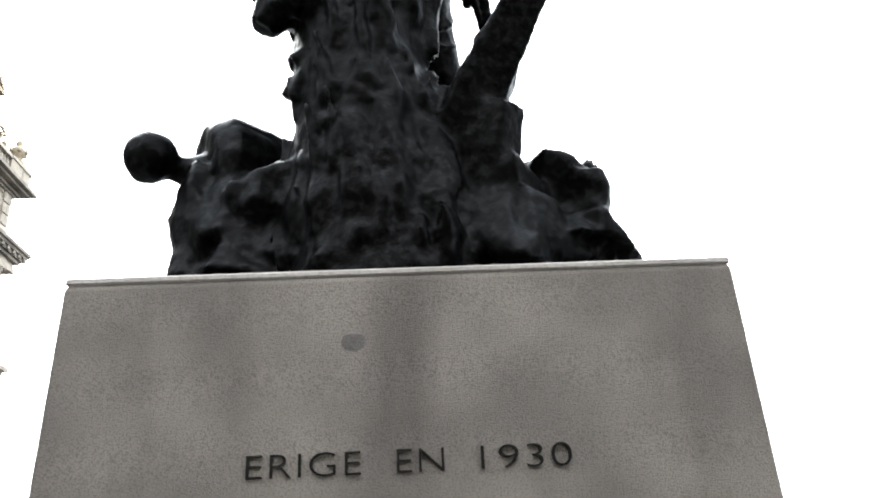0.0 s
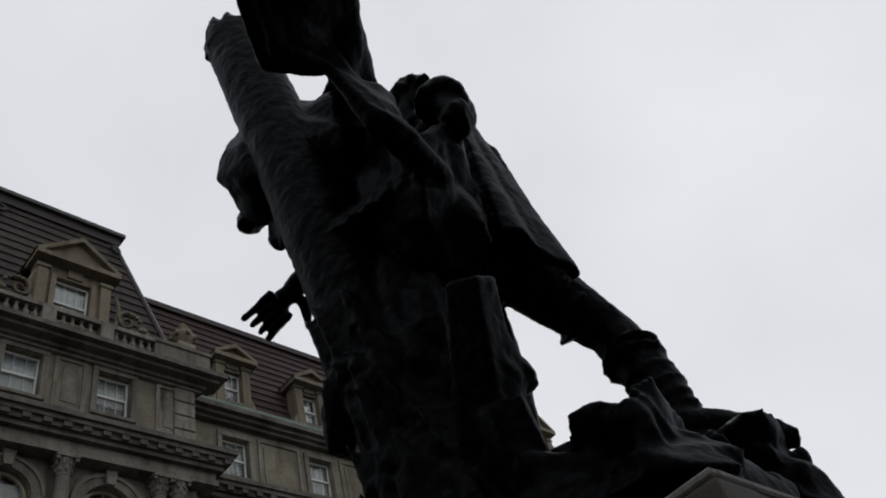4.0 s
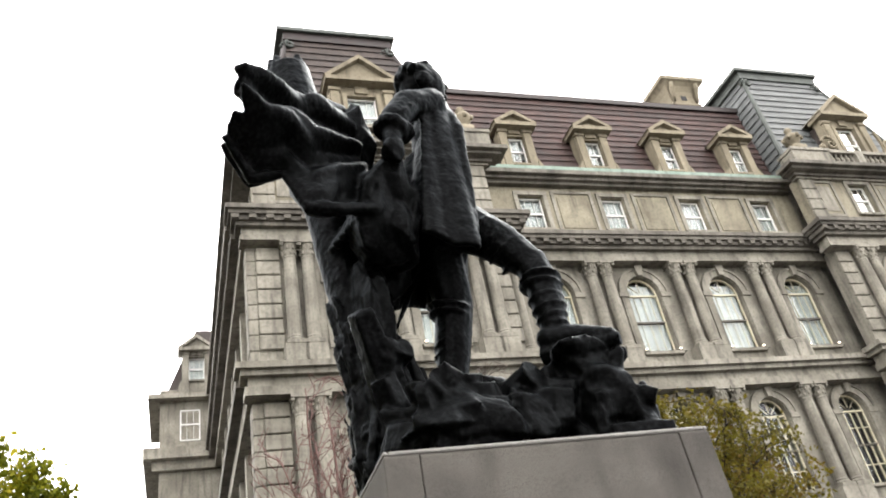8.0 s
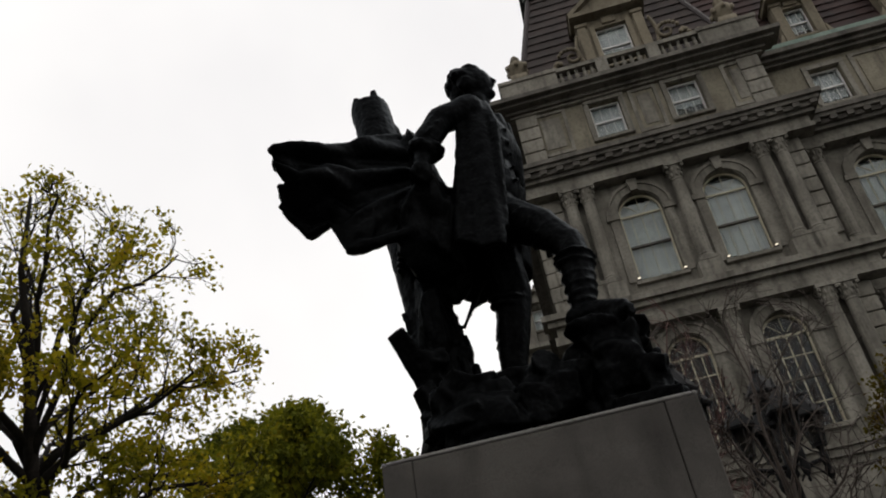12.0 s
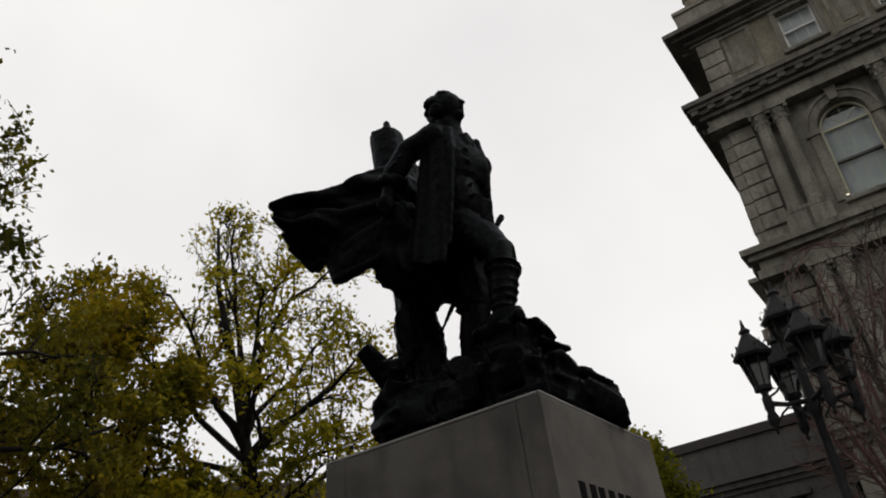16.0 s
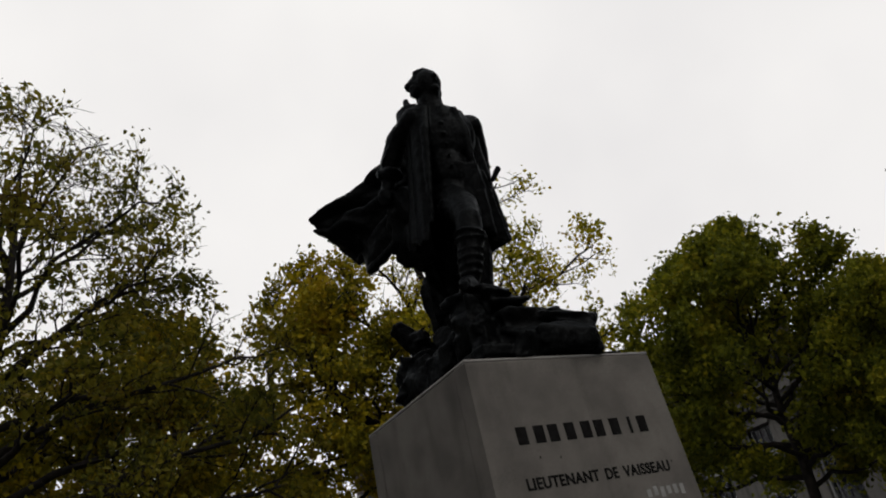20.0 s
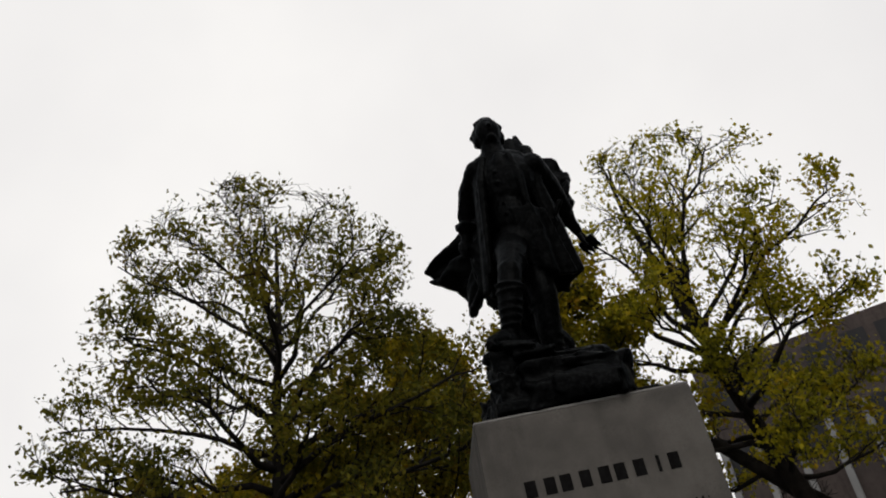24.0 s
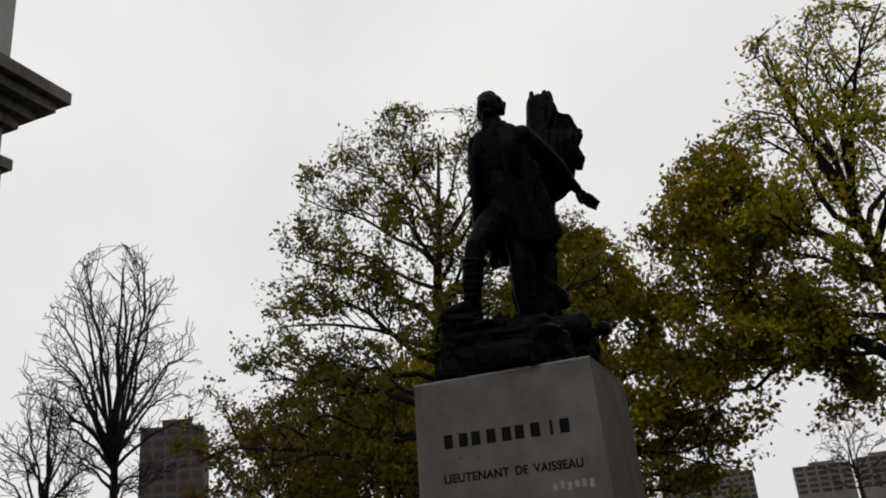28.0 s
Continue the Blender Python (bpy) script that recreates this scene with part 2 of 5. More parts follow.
# ---- mesh helpers ----
class Build:
    """Collects vertices and faces of one mesh."""

    def __init__(self):
        self.v, self.f = [], []

    def add(self, verts, faces):
        k = len(self.v)
        self.v += [tuple(p) for p in verts]
        self.f += [tuple(i + k for i in f) for f in faces]
        return self

    def box(self, x0, x1, y0, y1, z0, z1):
        v = [(x, y, z) for x in (x0, x1) for y in (y0, y1) for z in (z0, z1)]
        return self.add(v, [(0, 1, 3, 2), (4, 6, 7, 5), (0, 4, 5, 1), (2, 3, 7, 6), (0, 2, 6, 4), (1, 5, 7, 3)])

    def slab(self, x0, x1, poly):
        """A polygon of (y, z), thick from x0 to x1."""
        n = len(poly)
        v = [(x0, y, z) for y, z in poly] + [(x1, y, z) for y, z in poly]
        f = [tuple(range(n)), tuple(range(2 * n - 1, n - 1, -1))]
        return self.add(v, f + [(i, i + n, (i + 1) % n + n, (i + 1) % n) for i in range(n)])

    def rings(self, rings, cap=True):
        """Joins rings of points, each of equal count."""
        n = len(rings[0])
        v = [p for r in rings for p in r]
        f = [(a * n + i, a * n + (i + 1) % n, (a + 1) * n + (i + 1) % n, (a + 1) * n + i) for a in range(len(rings) - 1) for i in range(n)]
        if cap:
            f += [tuple(range(n - 1, -1, -1)), tuple(range((len(rings) - 1) * n, len(rings) * n))]
        return self.add(v, f)

    def lathe(self, x, y, profile, n=14):
        """Profile of (radius, z) turned round the upright through x, y."""
        return self.rings([[(x + r * math.cos(2 * math.pi * i / n), y + r * math.sin(2 * math.pi * i / n), z) for i in range(n)] for r, z in profile])

    def tube(self, points, radii, n=8):
        """A tube along points."""
        out = []
        for i, p in enumerate(points):
            a, b = Vector(points[max(0, i - 1)]), Vector(points[min(len(points) - 1, i + 1)])
            d = (b - a).normalized()
            u = d.orthogonal().normalized() if abs(d.z) > 0.95 else d.cross(Vector((0, 0, 1))).normalized()
            w = d.cross(u)
            out.append([tuple(Vector(p) + radii[i] * (math.cos(2 * math.pi * k / n) * u + math.sin(2 * math.pi * k / n) * w)) for k in range(n)])
        return self.rings(out)

    def blob(self, c, r, turn=(0, 0, 0), n=12, m=8, rough=0.0, seed=0.0):
        """A rounded lump, uneven by rough."""
        e = Euler([radians(a) for a in turn]).to_matrix()
        rings = []
        for j in range(1, m):
            t = math.pi * j / m
            ring = []
            for i in range(n):
                a = 2 * math.pi * i / n
                d = Vector((math.sin(t) * math.cos(a), math.sin(t) * math.sin(a), math.cos(t)))
                k = 1 + rough * noise.noise(d * 1.7 + Vector((seed, seed * 1.3, 0)))
                ring.append(tuple(Vector(c) + e @ Vector((d.x * r[0] * k, d.y * r[1] * k, d.z * r[2] * k))))
            rings.append(ring)
        return self.rings(rings)

    def crag(self, c, r, turn=(0, 0, 0), rough=0.35, seed=0.0, n=16, m=11, square=0.5):
        """A blocky, broken stone: a rounded box with uneven faces."""
        e = Euler([radians(a) for a in turn]).to_matrix()
        edge = lambda q: math.copysign(abs(q) ** square, q)
        rings = []
        for j in range(1, m):
            t = math.pi * j / m
            ring = []
            for i in range(n):
                a = 2 * math.pi * i / n
                d = Vector((math.sin(t) * math.cos(a), math.sin(t) * math.sin(a), math.cos(t)))
                k = 0.86 + rough * noise.noise(d * 1.3 + Vector((seed, seed * 1.7, seed * 0.6)))
                ring.append(tuple(Vector(c) + e @ Vector((edge(d.x) * r[0] * k, edge(d.y) * r[1] * k, edge(d.z) * r[2] * k))))
            rings.append(ring)
        return self.rings(rings)

    def mesh(self, name, smooth=False):
        me = bpy.data.meshes.new(name)
        me.from_pydata(self.v, [], self.f)
        if smooth:
            me.polygons.foreach_set("use_smooth", [True] * len(me.polygons))
        me.update()
        return me


def part(name, build, mat, parent, label="", smooth=False):
    me = build if isinstance(build, bpy.types.Mesh) else build.mesh(name, smooth)
    if not me.materials:
        me.materials.append(mat)
    ob = new(name, me)
    ob.parent = parent
    return tagged(ob, label)


def thing(name, label, category, at=(0, 0, 0), turn=0.0, group="", kind=""):
    ob = new(name)
    ob.empty_display_size = 0.2
    ob.matrix_basis = pose(*at, 0, 0, turn)
    return tagged(ob, label, category, group, kind)


def soften_edges(ob, width=0.01, segments=2):
    b = ob.modifiers.new("worn_edges", "BEVEL")
    b.width, b.segments, b.limit_method = width, segments, "ANGLE"
    return ob


# ---- ground ----
gb = Build()
gb.add([(-3000, -3000, -0.02), (3000, -3000, -0.02), (3000, 3000, -0.02), (-3000, 3000, -0.02)], [(0, 1, 2, 3)])
ground = tagged(new("ground", gb.mesh("ground")), "dark asphalt and soil ground", "ground", kind="structure")
ground.data.materials.append(GROUND)

pave = Build()
pave.box(-11.5, 9.5, -12, 8, -0.3, -0.006)
pavement = tagged(new("pavement", pave.mesh("pavement")), "grey granite slab pavement of the square", "pavement", kind="structure")
pavement.data.materials.append(PAVING)

# ---- pedestal ----
TOP = 3.45
pedestal = thing("pedestal", "tall grey-pink granite pedestal with dark cut letters", "pedestal")


def block(x0, x1, y0, y1, z0, z1, batter=0.022):
    """An upright block whose sides lean in towards the top; z1 is the pedestal's top."""
    b = Build()
    rings = []
    for z in (z0, z1 - 0.03, z1):
        k = 1 + batter * (TOP - z)
        inset = 0.02 if z == z1 else 0
        xs = (x0 * k + inset * (x0 < -0.9), x1 * k - inset * (x1 > 0.9))
        ys = (y0 * k + inset * (y0 < -0.9), y1 * k - inset * (y1 > 0.9))
        rings.append([(xs[0], ys[0], z), (xs[1], ys[0], z), (xs[1], ys[1], z), (xs[0], ys[1], z)])
    return b.rings(rings)


soften_edges(part("front_slab", block(-1, 1, -1, -0.802, 0.5, TOP), GRANITE, pedestal, "granite front slab with the dark inscription"), 0.008)
soften_edges(part("back_slab", block(-1, 1, 0.802, 1, 0.5, TOP), GRANITE, pedestal, "granite back slab with a cut date"), 0.008)
soften_edges(part("core", block(-0.997, 0.997, -0.798, 0.798, 0.5, TOP - 0.004), GRANITE, pedestal), 0.008)
part("mortar", block(-0.985, 0.985, -0.84, 0.84, 0.5, TOP - 0.012), LETTER, pedestal, "dark open joint")
soften_edges(part("step", Build().box(-1.45, 1.45, -1.45, 1.45, 0.2, 0.5), GRANITE, pedestal, "granite step under the pedestal"), 0.02)
soften_edges(part("step", Build().box(-1.9, 1.9, -1.9, 1.9, -0.05, 0.2), GRANITE, pedestal, "broad granite step on the pavement"), 0.02)


def lettering(text, size, width, place, turn_z, parent, lean, bold=0.0032):
    """A word of cut letters, fitted to a width, standing on an upright face."""

    def glyphs(body):
        cu = bpy.data.curves.new("letters", "FONT")
        cu.body, cu.size, cu.extrude, cu.offset = body, size, 0.004, bold
        cu.space_character = 1.06
        tmp = new("letters", cu)
        me = bpy.data.meshes.new_from_object(tmp.evaluated_get(bpy.context.evaluated_depsgraph_get()))
        bpy.data.objects.remove(tmp)
        bpy.data.curves.remove(cu)
        return me

    def reach(body):
        me = glyphs(body)
        xs = [v.co.x for v in me.vertices]
        bpy.data.meshes.remove(me)
        return min(xs), max(xs)

    left, right = reach(text)
    mid, k = (left + right) / 2, width / (right - left)
    turn = pose(*place, 90 + lean, 0, turn_z)
    for i, sign in enumerate(text):
        me = glyphs(sign)
        shift = reach(text[:i + 1])[1] - max(v.co.x for v in me.vertices)
        for v in me.vertices:
            v.co = turn @ Vector(((v.co.x + shift - mid) * k, v.co.y, v.co.z))
        me.materials.clear()
        part("letter", me, LETTER, parent, "dark cut letter")
        me.materials[0] = LETTER


def face(z):
    return 1 + 0.022 * (TOP - z)


for word, wide, x in (("ERIGE", 0.31, 0.286), ("EN", 0.129, -0.031), ("1930", 0.25, -0.322)):
    lettering(word, 0.095, wide, (x, face(2.83) + 0.002, 2.848), 180, pedestal, 1.2, -0.0016)
for word, wide, x in (("LIEUTENANT", 0.72, -0.36), ("DE", 0.135, 0.135), ("VAISSEAU", 0.52, 0.52)):
    lettering(word, 0.125, wide, (x, -face(2.38) - 0.002, 2.36), 0, pedestal, -1.2)
for k in range(9):
    wide = 0.03 if k == 7 else 0.1
    xc = -0.64 + 1.29 * k / 8 + 0.012 * math.sin(k * 2.1)
    zc = 2.785
    y = -face(zc)
    part("name_bar", Build().box(xc - wide / 2, xc + wide / 2, y - 0.004, y + 0.01, zc - 0.072, zc + 0.072), LETTER, pedestal, "dark cut bar in the granite")

# worn pale arrises along the top, and small pits in the faces
for x0, x1, y0, y1 in ((-1.0, 1.0, -1.002, -0.975), (-1.0, 1.0, 0.975, 1.002), (-1.002, -0.975, -0.972, 0.972), (0.975, 1.002, -0.972, 0.972)):
    soften_edges(part("worn_edge", Build().box(x0, x1, y0, y1, TOP - 0.02, TOP + 0.003), GRANITE_EDGE, pedestal, "worn pale granite edge"), 0.006, 1)
chips = random.Random(17)
for k in range(16):
    z, u = chips.uniform(2.2, 2.62), chips.uniform(-0.9, 0.9)
    f, w = face(z), chips.uniform(0.004, 0.010)
    at = ((u, -f, z), (-f, u, z), (u, f, z))[k % 3]
    part("pit", Build().blob(at, (w if k % 3 != 1 else 0.003, w if k % 3 == 1 else 0.003, w * chips.uniform(0.8, 2.2)), n=7, m=5), LETTER, pedestal, "small dark pit in the granite")

# a dark round stain on the back
STAIN = material("dark_stain", [(0.060, 0.057, 0.055), (0.082, 0.077, 0.074), (0.036, 0.034, 0.033)], 9, 0.85, 0, 0.2, 210, 0, 0.2, 0.0, 0.5)
part("stain", Build().blob((0.15, face(3.22) - 0.002, 3.22), (0.045, 0.0035, 0.038), n=14, m=7), STAIN, pedestal, "faint dark round stain", True)

# faint chalk scrawl under the inscription
for k in range(6):
    xc, zc = 0.46 + 0.075 * k, 2.2 + 0.012 * math.sin(k * 2.3)
    y = -face(zc) - 0.0015
    part("chalk_mark", Build().box(xc - 0.022, xc + 0.022, y, y + 0.004, zc - 0.035, zc + 0.03 + 0.01 * (k % 3)), CHALK, pedestal, "faint pale chalk mark")

# ---- statue: one plain mesh ----
S = Build()
rnd = random.Random(3)


def limb(points, radii, n=12):
    S.tube(points, radii, n)
    for (p, r), (p1, r1) in zip(zip(points, radii), list(zip(points, radii))[1:]):
        for k in range(1, 6):
            S.blob(Vector(p).lerp(Vector(p1), k / 6), (r + (r1 - r) * k / 6,) * 3, n=10, m=7)
    S.blob(points[0], (radii[0],) * 3, n=n)
    S.blob(points[-1], (radii[-1],) * 3, n=n)


def sheet(fn, nu, nv, thick):
    """A curved sheet of cloth: fn(u, v) gives its points."""
    p = [[Vector(fn(i / nu, j / nv)) for j in range(nv + 1)] for i in range(nu + 1)]
    front, back = [], []
    for i in range(nu + 1):
        for j in range(nv + 1):
            a = p[min(i + 1, nu)][j] - p[max(i - 1, 0)][j]
            b = p[i][min(j + 1, nv)] - p[i][max(j - 1, 0)]
            n = a.cross(b).normalized() * thick / 2
            front.append(tuple(p[i][j] + n))
            back.append(tuple(p[i][j] - n))
    w, k = nv + 1, (nu + 1) * (nv + 1)
    f = []
    for i in range(nu):
        for j in range(nv):
            a = i * w + j
            f.append((a, a + w, a + w + 1, a + 1))
            f.append((a + k, a + 1 + k, a + w + 1 + k, a + w + k))
    rim = [i * w for i in range(nu)] + [nu * w + j for j in range(nv)] + [i * w + nv for i in range(nu, 0, -1)] + [j for j in range(nv, 0, -1)]
    f += [(rim[i], rim[i] + k, rim[(i + 1) % len(rim)] + k, rim[(i + 1) % len(rim)]) for i in range(len(rim))]
    S.add(front + back, f)


# plinth plate and rocks
S.box(-0.77, 0.76, -0.94, 0.86, TOP - 0.01, TOP + 0.05)
S.box(-0.76, -0.30, -0.97, -0.52, TOP + 0.04, TOP + 0.15)
S.box(-0.78, -0.42, 0.10, 0.62, TOP + 0.04, TOP + 0.11)
for c, r, a in (((-0.52, -0.62, 3.74), (0.25, 0.24, 0.26), 12), ((-0.46, -0.26, 3.76), (0.27, 0.26, 0.28), -14), ((-0.56, -0.06, 3.68), (0.18, 0.22, 0.2), 30),
                ((-0.53, -0.60, 4.02), (0.17, 0.22, 0.15), 18), ((-0.58, -0.71, 3.98), (0.11, 0.11, 0.2), -20), ((-0.58, -0.80, 3.74), (0.14, 0.12, 0.2), 15), ((-0.36, -0.44, 4.02), (0.18, 0.2, 0.16), 40),
                ((-0.40, -0.74, 4.13), (0.22, 0.16, 0.055), 8), ((-0.1, -0.70, 3.74), (0.46, 0.28, 0.26), 4), ((0.1, -0.96, 3.62), (0.34, 0.14, 0.18), -4),
                ((0.30, -0.74, 3.70), (0.32, 0.32, 0.25), -10), ((0.36, -0.40, 3.84), (0.26, 0.30, 0.3), 25), ((0.52, -0.30, 3.66), (0.20, 0.34, 0.2), 6),
                ((0.52, 0.16, 3.66), (0.2, 0.34, 0.22), -18), ((0.08, -0.30, 3.90), (0.42, 0.34, 0.3), 12), ((0.02, 0.08, 3.86), (0.46, 0.34, 0.34), -8),
                ((0.14, 0.02, 4.06), (0.24, 0.28, 0.12), 20), ((-0.2, 0.32, 3.78), (0.36, 0.3, 0.3), 35), ((-0.56, 0.46, 3.76), (0.2, 0.28, 0.29), 10),
                ((-0.64, 0.30, 3.66), (0.14, 0.28, 0.22), 0), ((-0.40, 0.66, 3.70), (0.26, 0.2, 0.26), 50), ((0.46, 0.50, 3.70), (0.3, 0.26, 0.24), 15),
                ((0.66, 0.42, 3.64), (0.14, 0.26, 0.2), 0), ((-0.16, -0.90, 3.62), (0.36, 0.13, 0.18), 6), ((0.24, -0.80, 3.84), (0.30, 0.22, 0.07), -6), ((0.0, -0.62, 3.98), (0.30, 0.22, 0.06), 8), ((-0.26, -0.72, 4.06), (0.24, 0.2, 0.05), -5)):
    S.crag(c, r, (rnd.uniform(-9, 9), rnd.uniform(-9, 9), a), 0.5, rnd.uniform(0, 50))
S.blob((-0.55, -0.55, 4.16), (0.17, 0.24, 0.09), (12, 0, 25), 14, 9, 0.4, 3)
for k in range(46):
    S.crag((rnd.uniform(-0.70, 0.62), rnd.uniform(-0.9, 0.6), rnd.uniform(3.54, 3.92)), (rnd.uniform(0.05, 0.15), rnd.uniform(0.05, 0.15), rnd.uniform(0.03, 0.10)), (rnd.uniform(-25, 25), rnd.uniform(-25, 25), rnd.uniform(0, 180)), 0.5, k * 1.7, 10, 7)
# wreck timber: the broken mast, wide and torn at its foot, with split planks
mast0, mast1 = Vector((0.06, 0.58, 3.5)), Vector((0.49, 1.11, 7.80))
mast = []
for t in (0, 0.05, 0.1, 0.15, 0.2, 0.26, 0.33, 0.45, 0.6, 0.8, 1.0):
    mast.append((mast0.lerp(mast1, t), 0.205 + 0.17 * max(0, 1 - t / 0.36) ** 2.0))
S.tube([p for p, _ in mast[:-1]] + [mast1 + Vector((-0.005, -0.01, -0.1))], [r for _, r in mast], 18)
for k, tall in enumerate((0.08, 0.03, 0.10, 0.05, -0.04, 0.09, 0.0, 0.06)):
    a = 2 * math.pi * k / 8
    d = Vector((math.cos(a), math.sin(a), 0)) * 0.135
    S.tube([mast1 + d + Vector((0, 0, -0.25)), mast1 + d + Vector((0, 0, -0.08)), mast1 + d * 1.02 + Vector((0, 0, tall - 0.03))], [0.07, 0.075, 0.04], 4)
for k in range(16):
    a = 2 * math.pi * k / 16 + 0.2
    d = Vector((math.cos(a), math.sin(a), 0))
    top = 0.35 + 0.7 * rnd.random()
    S.tube([mast0 + d * 0.27 + Vector((0, -0.03, 0.0)), mast0 + d * 0.31 + Vector((0.02, 0.0, 0.26)), mast0 + d * 0.25 + Vector((0.06, 0.06, top))], [0.09, 0.08, 0.03], 6)
S.tube([(-0.12, 0.62, 3.8), (-0.30, 0.77, 4.24), (-0.50, 0.92, 4.58)], [0.17, 0.14, 0.10], 4)
for k in range(150):
    t = rnd.random() ** 1.4 * 0.34
    c, r = mast0.lerp(mast1, t), 0.205 + 0.17 * max(0, 1 - t / 0.36) ** 2.0
    a = rnd.uniform(0, 2 * math.pi)
    d = Vector((math.cos(a), math.sin(a), 0))
    p = c + d * r * 0.97
    w = rnd.uniform(0.014, 0.036)
    if rnd.random() < 0.5:
        S.tube([p - Vector((0, 0, min(0.12, p.z - 3.5))), p + d * 0.02, p + Vector((0.03, 0.03, rnd.uniform(0.08, 0.22))) + d * rnd.uniform(0.0, 0.05)], [w, w * 1.1, w * 0.4], 5)
    else:
        S.blob(p, (w * 1.5, w * 1.3, w * 2.2), (rnd.uniform(-25, 25), rnd.uniform(-25, 25), 0), 8, 6, 0.8, k * 1.3)
S.tube([(-0.25, 0.60, 3.6), (-0.36, 0.80, 4.15)], [0.14, 0.10], 5)
S.blob((-0.34, 0.72, 4.32), (0.12, 0.14, 0.12), (0, 0, 0), 10, 7, 0.6, 5)
S.blob((-0.55, 0.45, 3.76), (0.24, 0.3, 0.28), (0, 0, 20), 14, 10, 0.8, 21)
S.blob((-0.02, 0.70, 4.74), (0.15, 0.14, 0.46), (0, 0, 10), 14, 10, 0.6, 27)
S.blob((-0.66, 0.3, 3.68), (0.16, 0.3, 0.24), (0, 0, 0), 12, 8, 0.8, 22)
S.blob((0.5, 0.52, 3.72), (0.28, 0.26, 0.26), (0, 0, 0), 12, 8, 0.8, 23)
S.tube([(0.14, 0.66, 4.86), (0.30, 0.75, 4.74), (0.42, 0.80, 4.64), (0.50, 0.80, 4.50)], [0.16, 0.15, 0.12, 0.06], 8)
S.tube([(0.22, 0.82, 4.80), (0.34, 0.88, 4.66), (0.40, 0.88, 4.52)], [0.10, 0.10, 0.05], 7)
S.tube([(0.12, 0.70, 4.42), (0.30, 0.76, 4.32), (0.38, 0.77, 4.22)], [0.16, 0.11, 0.03], 7)
S.blob((-0.04, 0.80, 3.95), (0.2, 0.07, 0.36), (8, 0, 0), 12, 8, 0.8, 9)
S.tube([(-0.28, 0.05, 3.92), (-0.56, -0.12, 4.0), (-0.62, -0.155, 4.02)], [0.09, 0.1, 0.115], 14)
# cannon barrel lying under the rocks, with its knob
S.tube([(0.76, 0.47, 4.06), (0.70, 0.44, 4.07), (0.60, 0.39, 4.07), (0.35, 0.2, 4.04), (-0.4, -0.42, 3.98)], [0.20, 0.25, 0.225, 0.2, 0.11], 18)
S.tube([(0.72, 0.46, 4.05), (0.84, 0.54, 4.06), (0.9, 0.58, 4.07)], [0.12, 0.05, 0.055], 10)
S.blob((0.93, 0.60, 4.08), (0.10, 0.10, 0.10))
S.blob((0.74, 0.52, 3.72), (0.12, 0.16, 0.3), (0, 0, 0), 10, 8, 0.6, 31)
# standing leg (left) and stepping leg (right), with boot tops and folds
limb([(0.14, 0.08, 5.55), (0.16, 0.02, 4.98), (0.13, 0.10, 4.6), (0.12, 0.17, 4.22)], [0.19, 0.155, 0.14, 0.10])
limb([(0.12, 0.17, 4.22), (0.06, 0.0, 4.15), (0.03, -0.16, 4.12)], [0.09, 0.08, 0.055])
limb([(-0.08, -0.08, 5.56), (-0.14, -0.34, 5.35), (-0.24, -0.51, 5.09)], [0.20, 0.168, 0.128])
limb([(-0.24, -0.52, 5.09), (-0.29, -0.54, 4.86), (-0.34, -0.52, 4.64), (-0.38, -0.50, 4.42)], [0.13, 0.135, 0.122, 0.09])
for z, r in ((4.90, 0.178), (4.85, 0.17), (4.72, 0.145), (4.63, 0.14), (4.55, 0.128), (4.48, 0.115)):
    k = (5.08 - z) / 0.66
    S.blob((-0.24 - 0.14 * k, -0.54 + 0.03 * k, z), (r, r, 0.04), (rnd.uniform(-12, 12), rnd.uniform(0, 16), 0), 12, 6)
for z, r in ((4.93, 0.19), (4.86, 0.175), (4.62, 0.15), (4.52, 0.145), (4.42, 0.13), (4.34, 0.12)):
    S.blob((0.14, 0.07 + 0.12 * (4.95 - z), z), (r, r, 0.04), (rnd.uniform(-12, 12), rnd.uniform(-12, 12), 0), 12, 6)
for y, z in ((-0.16, 5.46), (-0.26, 5.37), (-0.35, 5.27), (-0.43, 5.18)):
    S.blob((-0.15 - 0.02 * rnd.random(), y, z), (0.168, 0.03, 0.158), (40 + rnd.uniform(-12, 12), 0, 5), 12, 6)
limb([(-0.37, -0.44, 4.38), (-0.50, -0.62, 4.33), (-0.63, -0.76, 4.27)], [0.095, 0.085, 0.055])
S.tube([(-0.32, -0.38, 4.27), (-0.5, -0.6, 4.25), (-0.68, -0.81, 4.22)], [0.085, 0.085, 0.05], 8)
# trunk of the body
S.blob((0.07, -0.07, 6.45), (0.35, 0.22, 0.38), (0, 5, -22), 16, 12)
S.blob((0.04, -0.04, 6.02), (0.25, 0.20, 0.34), (0, 0, -12), 16, 12)
S.blob((0.02, 0.02, 5.64), (0.28, 0.25, 0.28), (0, 0, 0), 16, 12)


